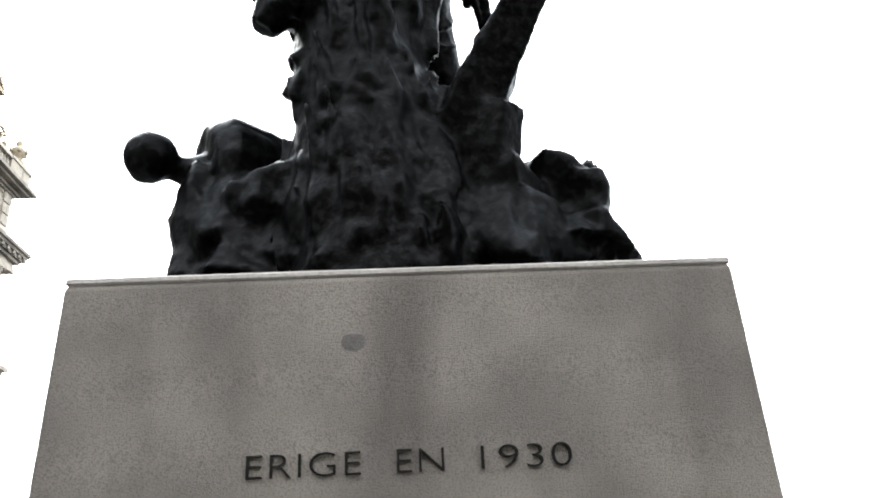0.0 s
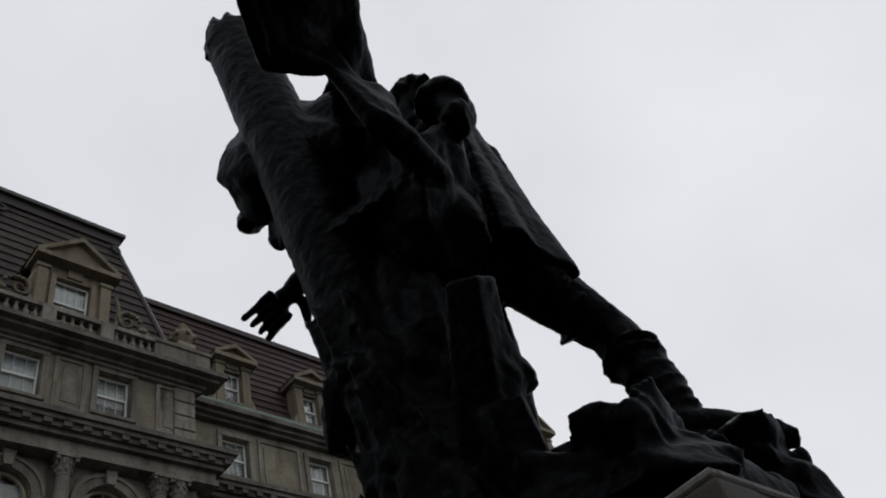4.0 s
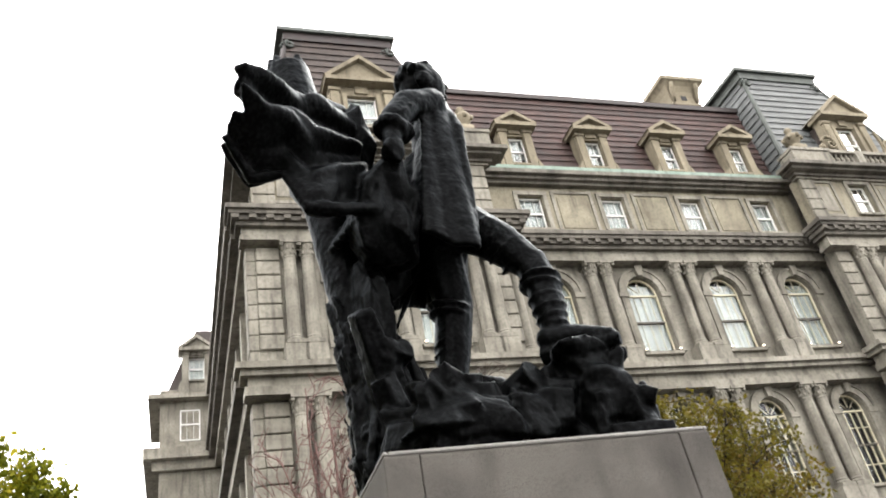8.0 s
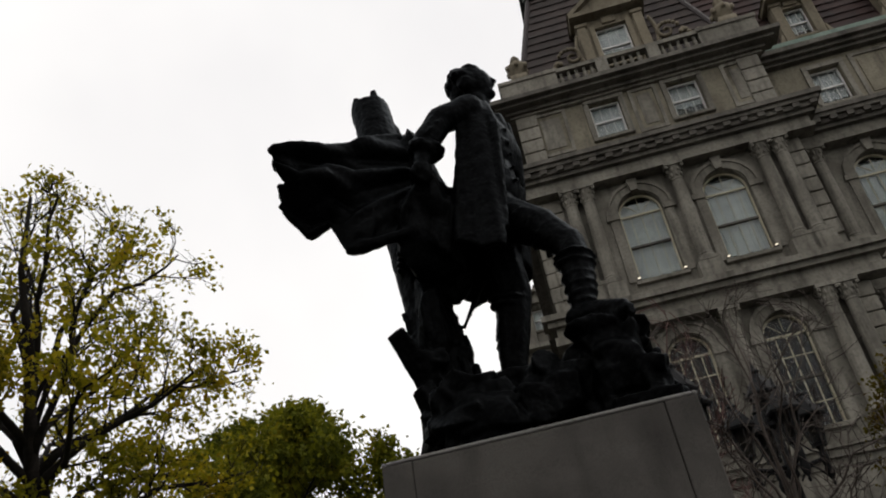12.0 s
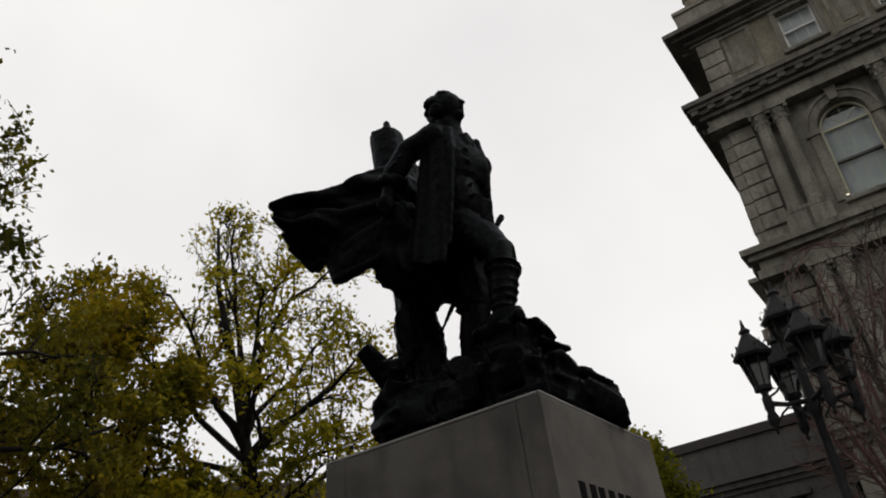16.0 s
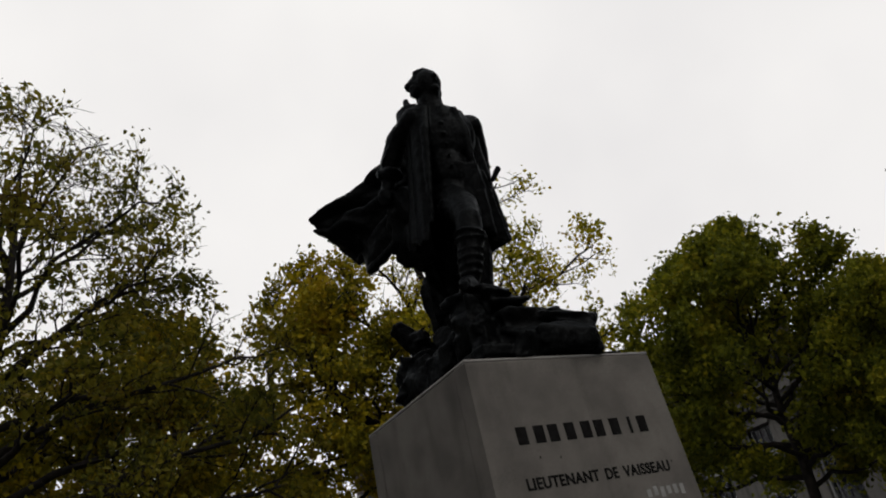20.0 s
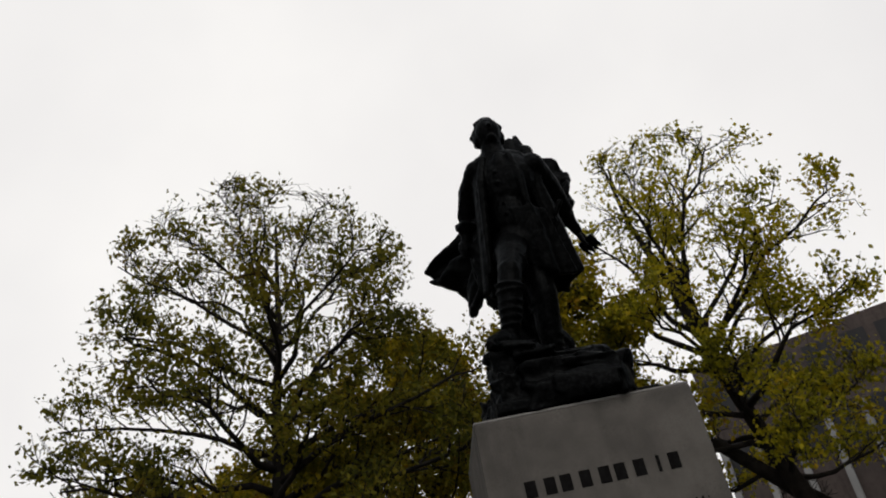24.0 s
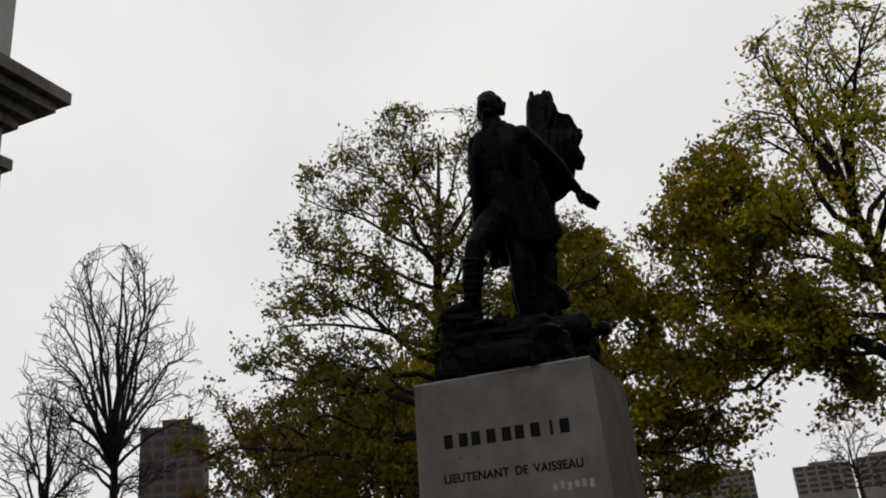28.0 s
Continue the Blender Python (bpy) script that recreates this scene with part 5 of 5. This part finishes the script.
# ---- courthouse on the other side of the square ----
court = thing("courthouse", "dark grey stone courthouse with deep moulded cornices", "building", (-14.05, 4.0, 0.0))
part("wall", wall_band(-0.6, 0.6, -12, 0, -0.05, 24, [(-3.5 - 4.2 * k, 1.4, zs, zs + 2.8, False) for zs in (3.0,) for k in range(2)]), GREY_FACE, court)
for k in range(2):
    y = -3.5 - 4.2 * k
    for zs in (3.0, 8.5, 16.0):
        part("window", Build().box(-0.02 if zs > 4 else -0.4, 0.03 if zs > 4 else -0.34, y - 0.7, y + 0.7, zs, zs + 2.8), WHITE_PAINT, court)
for z0, z1, p in ((12.95, 13.25, 0.25), (13.25, 13.55, 0.5), (13.55, 13.85, 0.85), (13.85, 14.20, 1.1), (14.20, 14.75, 0.4), (19.85, 20.15, 0.4), (20.15, 20.55, 0.8), (11.75, 12.05, 0.22)):
    part("cornice", Build().box(-8, p, -12, p, z0, z1), STONE_DARK, court)
part("body", Build().box(-18, -0.62, -12, 0, -0.05, 24), GREY_FACE, court)
for k in range(16):
    part("stone_block", Build().box(-0.9, 0.05, -0.9, 0.05, 0.1 + 0.75 * k, 0.8 + 0.75 * k), GREY_FACE, court)


# ---- far apartment towers ----
def tower(x, y, w, d, h, mat, turn, floors, cols, label):
    t = thing("apartment_tower", label, "building", (x, y, 0), turn, "towers on the skyline")
    part("wall", Build().box(-w / 2, w / 2, -d / 2, d / 2, -0.05, h), mat, t)
    part("roof", Build().box(-w / 5, w / 4, -d / 4, d / 4, h, h + h * 0.07), mat, t)
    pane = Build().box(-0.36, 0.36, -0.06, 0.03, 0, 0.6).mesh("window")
    # solid blocks coloured with the shade of unlit interiors
    pane.materials.append(INNER_SHADE)
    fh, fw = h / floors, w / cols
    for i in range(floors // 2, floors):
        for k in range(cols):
            o = part("window", pane, INNER_SHADE, t)
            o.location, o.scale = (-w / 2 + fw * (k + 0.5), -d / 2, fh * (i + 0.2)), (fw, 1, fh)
    return t


tower(-73, 83, 8.0, 12, 20.0, BRICK_DARK, 34, 14, 5, "brown concrete apartment tower far behind bare trees")
tower(-21, 230, 13, 12, 14.6, CONCRETE, 4, 10, 6, "grey-brown apartment tower on the skyline")
tower(-9, 230, 11, 12, 13.2, CONCRETE, 4, 9, 6, "lower grey-brown apartment tower on the skyline")
tower(13, 220, 13, 12, 12.0, CONCRETE, 0, 9, 5, "squat apartment block on the skyline")
tower(27, 220, 12, 12, 12.6, CONCRETE, 0, 9, 5, "pale grey apartment tower on the skyline")
tower(44, 170, 16, 14, 15.0, GREY_FACE, -12, 7, 8, "pale grey office block seen through trees")
tower(38.5, 46.3, 34, 16, 17.6, BRICK_DARK, -32.7, 4, 14, "dark brown office block with window strips behind trees")

office = bpy.data.objects["apartment_tower.006"]
office.name = "office_block"
for k in range(15):
    part("window_fin", Build().box(-17 + 2.4 * k, -16.55 + 2.4 * k, -8.35, -8.0, 1.0, 12.2), GREY_FACE, office, "pale grey upright fin")


# ---- trees ----
def profile_at(profile, z):
    """Crown radius at a height, from (height, radius) pairs."""
    if z <= profile[0][0]:
        return profile[0][1]
    for (z0, r0), (z1, r1) in zip(profile, profile[1:]):
        if z <= z1:
            return r0 + (r1 - r0) * (z - z0) / (z1 - z0)
    return 0.15


def grow(seed, profile, clear, girth, limbs, boughs, twigs, lean, rise, root, heavy, flat):
    """Branches as (points, radii, level) and the twig ends, within the crown's profile."""
    r = random.Random(seed)
    top, low = profile[-1][0], profile[0][0]
    tubes, tips = [], []
    stem = [Vector((0, 0, -0.05))]
    for k in range(1, 9):
        stem.append(Vector((lean * k / 8 + r.uniform(-0.1, 0.1), r.uniform(-0.1, 0.1), top * 0.93 * k / 8)))
    if root:
        # a heavy limb that springs from a neighbouring stem
        for k in range(9):
            w = max(0.0, 1 - stem[k].z / clear) ** 0.8
            stem[k] = Vector((stem[k].x + root[0] * w, stem[k].y + root[1] * w, root[2] + (stem[k].z + 0.05) * (top - root[2]) / top))
    taper = lambda u: girth * (1.25 if u < 0.03 else 1.0) * (1 - 0.93 * u ** 0.9) + 0.012
    tubes.append((stem, [taper(k / 8) for k in range(9)], 0))

    def on_stem(z):
        base = root[2] if root else 0.0
        u = max(0.0, min(0.999, (z - base) / (top * 0.93 - base))) * 8
        return stem[int(u)].lerp(stem[int(u) + 1], u - int(u)), taper(u / 8)

    def keep(q):
        """Inside the crown's outline."""
        far, most = math.hypot(q.x - lean * 0.5, q.y), profile_at(profile, q.z) * 1.06
        if far > most:
            q = Vector((lean * 0.5 + (q.x - lean * 0.5) * most / far, q.y * most / far, q.z))
        q.z, q.y = min(q.z, top), max(q.y, flat)
        return q

    def wander(p, q, n, bow, shake):
        """A bowed, uneven line from p to q."""
        out, drift = [], Vector((0, 0, 0))
        for k in range(n + 1):
            u = k / n
            w = p.lerp(q, u)
            w.z = p.z + (q.z - p.z) * (1 - (1 - u) ** bow)
            if 0 < k < n:
                drift = drift * 0.6 + Vector((r.uniform(-1, 1), r.uniform(-1, 1), r.uniform(-0.8, 0.8))) * shake
                w = w + drift
            out.append(w)
        return out

    for k in range(limbs):
        u = (k + r.random()) / limbs
        ze = low + (top * 0.97 - low) * u ** heavy
        re = profile_at(profile, ze) * r.uniform(0.74, 1.0)
        a = 2.4 * k + r.uniform(-0.35, 0.35)
        q = keep(Vector((lean * 0.5 + re * math.cos(a), re * math.sin(a), ze)))
        zs = max(clear, min(ze - 0.15, clear + (ze - clear) * (0.72 - rise * u)))
        p, girth_here = on_stem(zs)
        line = wander(p, q, 7, 1.6, 0.19)
        span = (q - p).length
        r0 = min(girth_here * 0.62, 0.016 * span + 0.02)
        tubes.append((line, [r0 * (1 - 0.86 * (j / 7) ** 0.8) + 0.006 for j in range(8)], 1))
        for j in range(boughs):
            v = 0.28 + 0.7 * (j + r.random()) / boughs
            i = min(int(v * 7), 6)
            p2 = line[i].lerp(line[i + 1], v * 7 - i)
            d = (line[i + 1] - line[i]).normalized()
            side = d.cross(Vector((r.uniform(-1, 1), r.uniform(-1, 1), r.uniform(-1, 1)))).normalized()
            d2 = (d * 0.75 + side * r.uniform(0.5, 1.0) + Vector((0, 0, 0.2))).normalized()
            q2 = keep(p2 + d2 * span * r.uniform(0.18, 0.42) * (1.25 - 0.6 * v))
            line2 = wander(p2, q2, 4, 1.1, 0.08)
            r2 = max(0.011, r0 * 0.42 * (1 - 0.5 * v))
            tubes.append((line2, [r2 * (1 - 0.7 * m / 4) for m in range(5)], 2))
            tips.append(q2)
            for m in range(twigs):
                v3 = 0.2 + 0.8 * (m + r.random()) / twigs
                i3 = min(int(v3 * 4), 3)
                p3 = line2[i3].lerp(line2[i3 + 1], v3 * 4 - i3)
                d3 = (d2 * 0.7 + Vector((r.uniform(-1, 1), r.uniform(-1, 1), r.uniform(-0.5, 0.9)))).normalized()
                q3 = keep(p3 + d3 * r.uniform(0.25, 0.75))
                tubes.append((wander(p3, q3, 2, 1.0, 0.03), [0.008, 0.006, 0.004], 3))
                tips.append(q3)
                tips.append(p3.lerp(q3, 0.55))
    return tubes, tips


def leaves(tips, per, size, cloud, seed, fill, top, bald):
    """Small folded leaves, gathered in clumps at the twig ends."""
    r = np.random.RandomState(seed)
    c = np.array([tuple(t) for t in tips])
    c = c[r.uniform(size=len(c)) < fill * (1 - bald * (c[:, 2] / top) ** 5)]
    c = np.repeat(c, r.randint(1, 2 * per, len(c)), axis=0)
    n = len(c)
    c = c + r.normal(0, cloud, (n, 3)) * np.array([1, 1, 0.75])
    a = r.normal(size=(n, 3)) + np.array([0, 0, -0.5]); a /= np.linalg.norm(a, axis=1)[:, None]
    b = np.cross(a, r.normal(size=(n, 3))); b /= np.linalg.norm(b, axis=1)[:, None]
    nn = np.cross(a, b)
    s = (size * r.uniform(0.5, 1.25, n))[:, None]
    tip, tail = c + a * s, c - a * s
    left, right = c + b * s * 0.66 + nn * s * 0.25, c - b * s * 0.66 + nn * s * 0.25
    v = np.stack([tail, left, tip, right], 1).reshape(-1, 3)
    k = np.arange(n)[:, None] * 4
    f = np.concatenate([k + np.array([0, 1, 2]), k + np.array([0, 2, 3])])
    me = bpy.data.meshes.new("crown")
    me.from_pydata(v.tolist(), [], f.tolist())
    me.update()
    return me


def tree(at, profile, seed, label, leaf=None, per=8, size=0.07, cloud=0.13, fill=0.8, clear=2.6, girth=0.2, limbs=18, boughs=8, twigs=6, lean=0.0, rise=0.35, bald=0.5, bark=BARK, least=0.0, turn=0.0, root=None, on=None, heavy=0.95, flat=-99.0):
    t = on or thing("tree", label, "tree", (*at, 0), turn)
    tubes, tips = grow(seed, profile, clear, girth, limbs, boughs, twigs, lean, rise, root, heavy, flat)
    if on:
        # a second stem with its own crown, springing from the first
        off = Vector((*at, 0)) - on.location
        tubes = [([q + off for q in pts], rad, level) for pts, rad, level in tubes]
        tips = [q + off for q in tips]
    wood, twig_work = Build(), Build()
    for pts, rad, level in tubes:
        rad = [max(least, x) for x in rad]
        if level == 0:
            wood.tube(pts, rad, 9)
        elif level == 1:
            part("limb", Build().tube(pts, rad, 6), bark, t, "", True)
        else:
            twig_work.tube(pts, rad, 4 if level == 2 else 3)
    part("stem" if on else "trunk", wood, bark, t, "", True)
    tagged(part("branchwork", twig_work, bark, t), kind="stuff")
    if leaf:
        tagged(part("crown", leaves(tips, per, size, cloud, seed, fill, profile[-1][0], bald), leaf, t), kind="stuff")
    return t


LEAF_YELLOW = leaf_material("yellow_green_autumn_leaves", [(0.055, 0.06, 0.007), (0.19, 0.18, 0.01), (0.39, 0.32, 0.014), (0.29, 0.155, 0.009)], 0.38)
LEAF_OLIVE = leaf_material("olive_gold_autumn_leaves", [(0.045, 0.050, 0.006), (0.145, 0.13, 0.008), (0.34, 0.255, 0.010), (0.21, 0.105, 0.007)], 0.34)
LEAF_GREEN = leaf_material("dark_green_leaves", [(0.030, 0.038, 0.005), (0.08, 0.092, 0.008), (0.18, 0.18, 0.012), (0.31, 0.25, 0.016)], 0.42)
LEAF_THIN = leaf_material("thin_brownish_green_leaves", [(0.028, 0.032, 0.007), (0.078, 0.080, 0.010), (0.17, 0.145, 0.014), (0.10, 0.058, 0.010)], 0.45)
LEAF_BROWN = leaf_material("reddish_brown_autumn_leaves", [(0.04, 0.03, 0.01), (0.10, 0.06, 0.014), (0.15, 0.10, 0.016), (0.12, 0.05, 0.014)], 0.45)
LEAF_SHRUB = leaf_material("yellow_brown_leaves", [(0.030, 0.028, 0.008), (0.095, 0.082, 0.011), (0.085, 0.048, 0.010)], 0.4)

maple = tree((6.75, 8.75), [(3.8, 3.2), (7.4, 3.7), (9.2, 3.5), (10.6, 2.6), (11.8, 1.4), (12.5, 0.4)], 11, "half-bare maple with yellow-green and gold autumn leaves", LEAF_YELLOW, 9, 0.062, 0.12, 0.66, 3.2, 0.27, 28, 9, 8, -2.4, 0.2, 0.8, heavy=1.15, flat=-3.0)
tree((2.45, 9.8), [(3.8, 2.1), (6.3, 2.3), (8.4, 1.8), (9.6, 1.0), (10.3, 0.3)], 23, "", LEAF_OLIVE, 15, 0.072, 0.14, 0.84, 5.0, 0.17, 20, 8, 6, 0.0, 0.3, 0.2, root=(4.15, -1.05, 2.9), on=maple)
tree((-4.65, 8.2), [(2.4, 6.5), (4.2, 6.0), (5.6, 5.2), (7.0, 4.5), (9.0, 3.6), (10.8, 2.8), (11.9, 1.8), (12.4, 0.6)], 31, "wide domed half-bare tree with thin brownish green leaves", LEAF_THIN, 7, 0.062, 0.11, 0.78, 2.4, 0.23, 50, 10, 9, 0.95, -0.04, 0.92, heavy=1.3, flat=-3.2)
tree((-1.2, 11.0), [(3.0, 3.4), (5.6, 3.4), (7.2, 2.2), (8.5, 1.4), (9.1, 0.6)], 47, "low bushy tree in gold autumn leaf", LEAF_OLIVE, 18, 0.078, 0.16, 0.9, 1.8, 0.17, 22, 8, 6, 0.0, 0.25, 0.2)
tree((-5.0, 15.5), [(2.6, 4.4), (5.4, 4.4), (7.0, 3.2), (8.0, 1.0)], 49, "broad tree in gold and brown autumn leaf", LEAF_OLIVE, 13, 0.095, 0.2, 0.9, 1.6, 0.2, 24, 8, 6, 0.0, 0.25, 0.2)
tree((14.9, 8.4), [(3.2, 4.2), (5.2, 4.7), (7.4, 4.3), (8.8, 3.2), (9.9, 1.9), (10.6, 0.4)], 53, "dense dark green tree with yellowing tops", LEAF_GREEN, 20, 0.088, 0.18, 0.95, 2.2, 0.2, 30, 9, 6, 0.0, 0.1, 0.0)
tree((14.3, 4.3), [(2.8, 1.6), (5.0, 1.7), (6.8, 1.0), (7.5, 0.3)], 61, "small dense dark green tree", LEAF_GREEN, 14, 0.07, 0.15, 0.9, 2.2, 0.13, 16, 7, 6, 0.0, 0.25, 0.1)
tree((9.8, -7.7), [(2.6, 2.6), (4.6, 2.8), (6.2, 2.2), (7.2, 1.2), (7.6, 0.5)], 71, "small half-bare tree with thin yellow-brown leaves", LEAF_SHRUB, 9, 0.055, 0.13, 0.8, 1.6, 0.13, 28, 9, 8, 0.0, 0.35, 0.4)
tree((16.2, -1.6), [(3.0, 1.2), (6.0, 2.3), (9.5, 2.2), (11.5, 1.2)], 83, "bare reddish-twigged tree by the stone wall", None, clear=1.0, girth=0.12, limbs=24, boughs=7, twigs=5, rise=0.5, bark=TWIG_RED, least=0.012)
tree((9.6, -3.2), [(3.0, 1.2), (5.0, 2.2), (7.2, 2.3), (8.6, 0.9)], 89, "slender bare tree beside the street lamps", None, clear=1.8, girth=0.055, limbs=18, boughs=8, twigs=6, rise=0.4, bark=TWIG_BROWN, least=0.006)
tree((-21.6, 16.5), [(5.0, 2.6), (8.0, 3.7), (10.0, 3.4), (12.4, 2.6), (14.2, 1.9), (15.3, 0.9)], 97, "bare leafless tree with fine upright twigs", None, clear=3.0, girth=0.22, limbs=30, boughs=9, twigs=5, rise=0.5, least=0.013)
tree((-24.0, 15.5), [(3.0, 2.4), (7.0, 2.6), (9.6, 1.0)], 99, "bare leafless tree with a spreading crown", None, clear=2.0, girth=0.16, limbs=18, boughs=8, twigs=5, rise=0.4, least=0.014)
tree((-15.0, 24.0), [(3.0, 4.0), (7.0, 4.2), (9.5, 3.0), (11.0, 1.0)], 101, "bare leafless tree far behind", None, clear=2.0, girth=0.2, limbs=20, boughs=8, twigs=5, rise=0.35, least=0.016)
tree((-9.5, 16.0), [(2.4, 3.2), (5.0, 3.5), (7.4, 2.4), (8.5, 0.8)], 107, "bushy tree in brown-green autumn leaf", LEAF_THIN, 12, 0.08, 0.17, 0.85, 1.6, 0.17, 20, 8, 6, 0.0, 0.25, 0.3)
tree((-11.8, 13.0), [(1.6, 2.8), (4.0, 3.2), (5.8, 2.0), (6.6, 0.6)], 111, "low bushy tree in reddish brown autumn leaf", LEAF_BROWN, 8, 0.075, 0.15, 0.8, 1.2, 0.13, 20, 8, 6, 0.0, 0.25, 0.3)
for at, seed in (((20.0, 40.0), 109), ((8.0, 60.0), 113)):
    tree(at, [(3.0, 2.6), (6.0, 3.0), (8.0, 1.0)], seed, "bare leafless tree on the skyline", None, clear=2.0, girth=0.16, limbs=14, boughs=6, twigs=4, least=0.02)


# ---- street lamps: clusters of lanterns ----
def lantern(parent, x, y, z, s=1.0):
    """A six-sided lantern with a roof, its finial and its holder."""
    ring = lambda r, zz: [(x + r * s * math.cos(math.pi * k / 3), y + r * s * math.sin(math.pi * k / 3), z + zz * s) for k in range(6)]
    glass = part("lantern_glass", Build().rings([ring(0.10, 0.0), ring(0.2, 0.46)]), LAMP_GLASS, parent, "dusty grey lantern glass")
    glass.visible_shadow = False
    b = Build()
    for k in range(6):
        b.tube([ring(0.105, -0.01)[k], ring(0.21, 0.47)[k]], [0.014, 0.014], 4)
    b.rings([ring(0.12, -0.06), ring(0.12, 0.0)])
    b.rings([ring(0.25, 0.40), ring(0.275, 0.44), ring(0.26, 0.47), ring(0.13, 0.66), ring(0.06, 0.76), ring(0.085, 0.8), ring(0.03, 0.86), ring(0.012, 0.98)])
    b.lathe(x, y, [(0.02, z - 0.3 * s), (0.06, z - 0.22 * s), (0.03, z - 0.14 * s), (0.08, z - 0.07 * s), (0.05, z - 0.02 * s)], 8)
    for k in range(6):
        q = ring(0.25, 0.5)[k]
        b.blob((q[0], q[1], q[2] + 0.04), (0.02, 0.02, 0.05), n=5, m=4)
    part("lantern_frame", b, IRON, parent, "black iron lantern frame")


def street_lamp(at, turn):
    l = thing("street_lamp", "black iron street lamp with a cluster of glass lanterns", "street lamp", (*at, 0), turn, "lamps of the square")
    part("post", Build().lathe(0, 0, [(0.28, 0), (0.28, 0.35), (0.17, 0.45), (0.15, 1.0), (0.19, 1.1), (0.1, 1.2), (0.075, 3.6), (0.12, 3.66), (0.075, 3.76), (0.07, 5.1), (0.14, 5.2), (0.09, 5.3), (0.07, 6.3)], 14), IRON, l, "", True)
    for k in range(4):
        a = math.pi / 2 * k
        c, s = math.cos(a), math.sin(a)
        arm = Build().tube([(0, 0, 5.36), (0.4 * c, 0.4 * s, 5.34), (0.70 * c, 0.70 * s, 5.40)], [0.05, 0.042, 0.045], 7)
        scroll = [(0.12 + 0.5 * u, 5.05 + 0.24 * math.sin(3.0 * u)) for u in (0, 0.2, 0.4, 0.6, 0.8, 1.0)]
        arm.tube([(d * c, d * s, z) for d, z in scroll], [0.02] * 6, 5)
        arm.tube([(0.1 * c, 0.1 * s, 5.85), (0.3 * c, 0.3 * s, 5.80), (0.5 * c, 0.5 * s, 5.58), (0.66 * c, 0.66 * s, 5.50)], [0.02] * 4, 5)
        part("bracket", arm, IRON, l)
        part("drop_finial", Build().lathe(0.70 * c, 0.70 * s, [(0.012, 4.88), (0.035, 4.92), (0.02, 4.97), (0.075, 5.06), (0.095, 5.16), (0.06, 5.26), (0.08, 5.30), (0.08, 5.50), (0.05, 5.55), (0.09, 5.62), (0.05, 5.70)], 9), IRON, l, "", True)
        lantern(l, 0.70 * c, 0.70 * s, 5.70, 1.25)
    lantern(l, 0, 0, 6.25, 1.35)
    return l


street_lamp((8.25, -1.36), 30)
street_lamp((10.9, -3.6), 10)
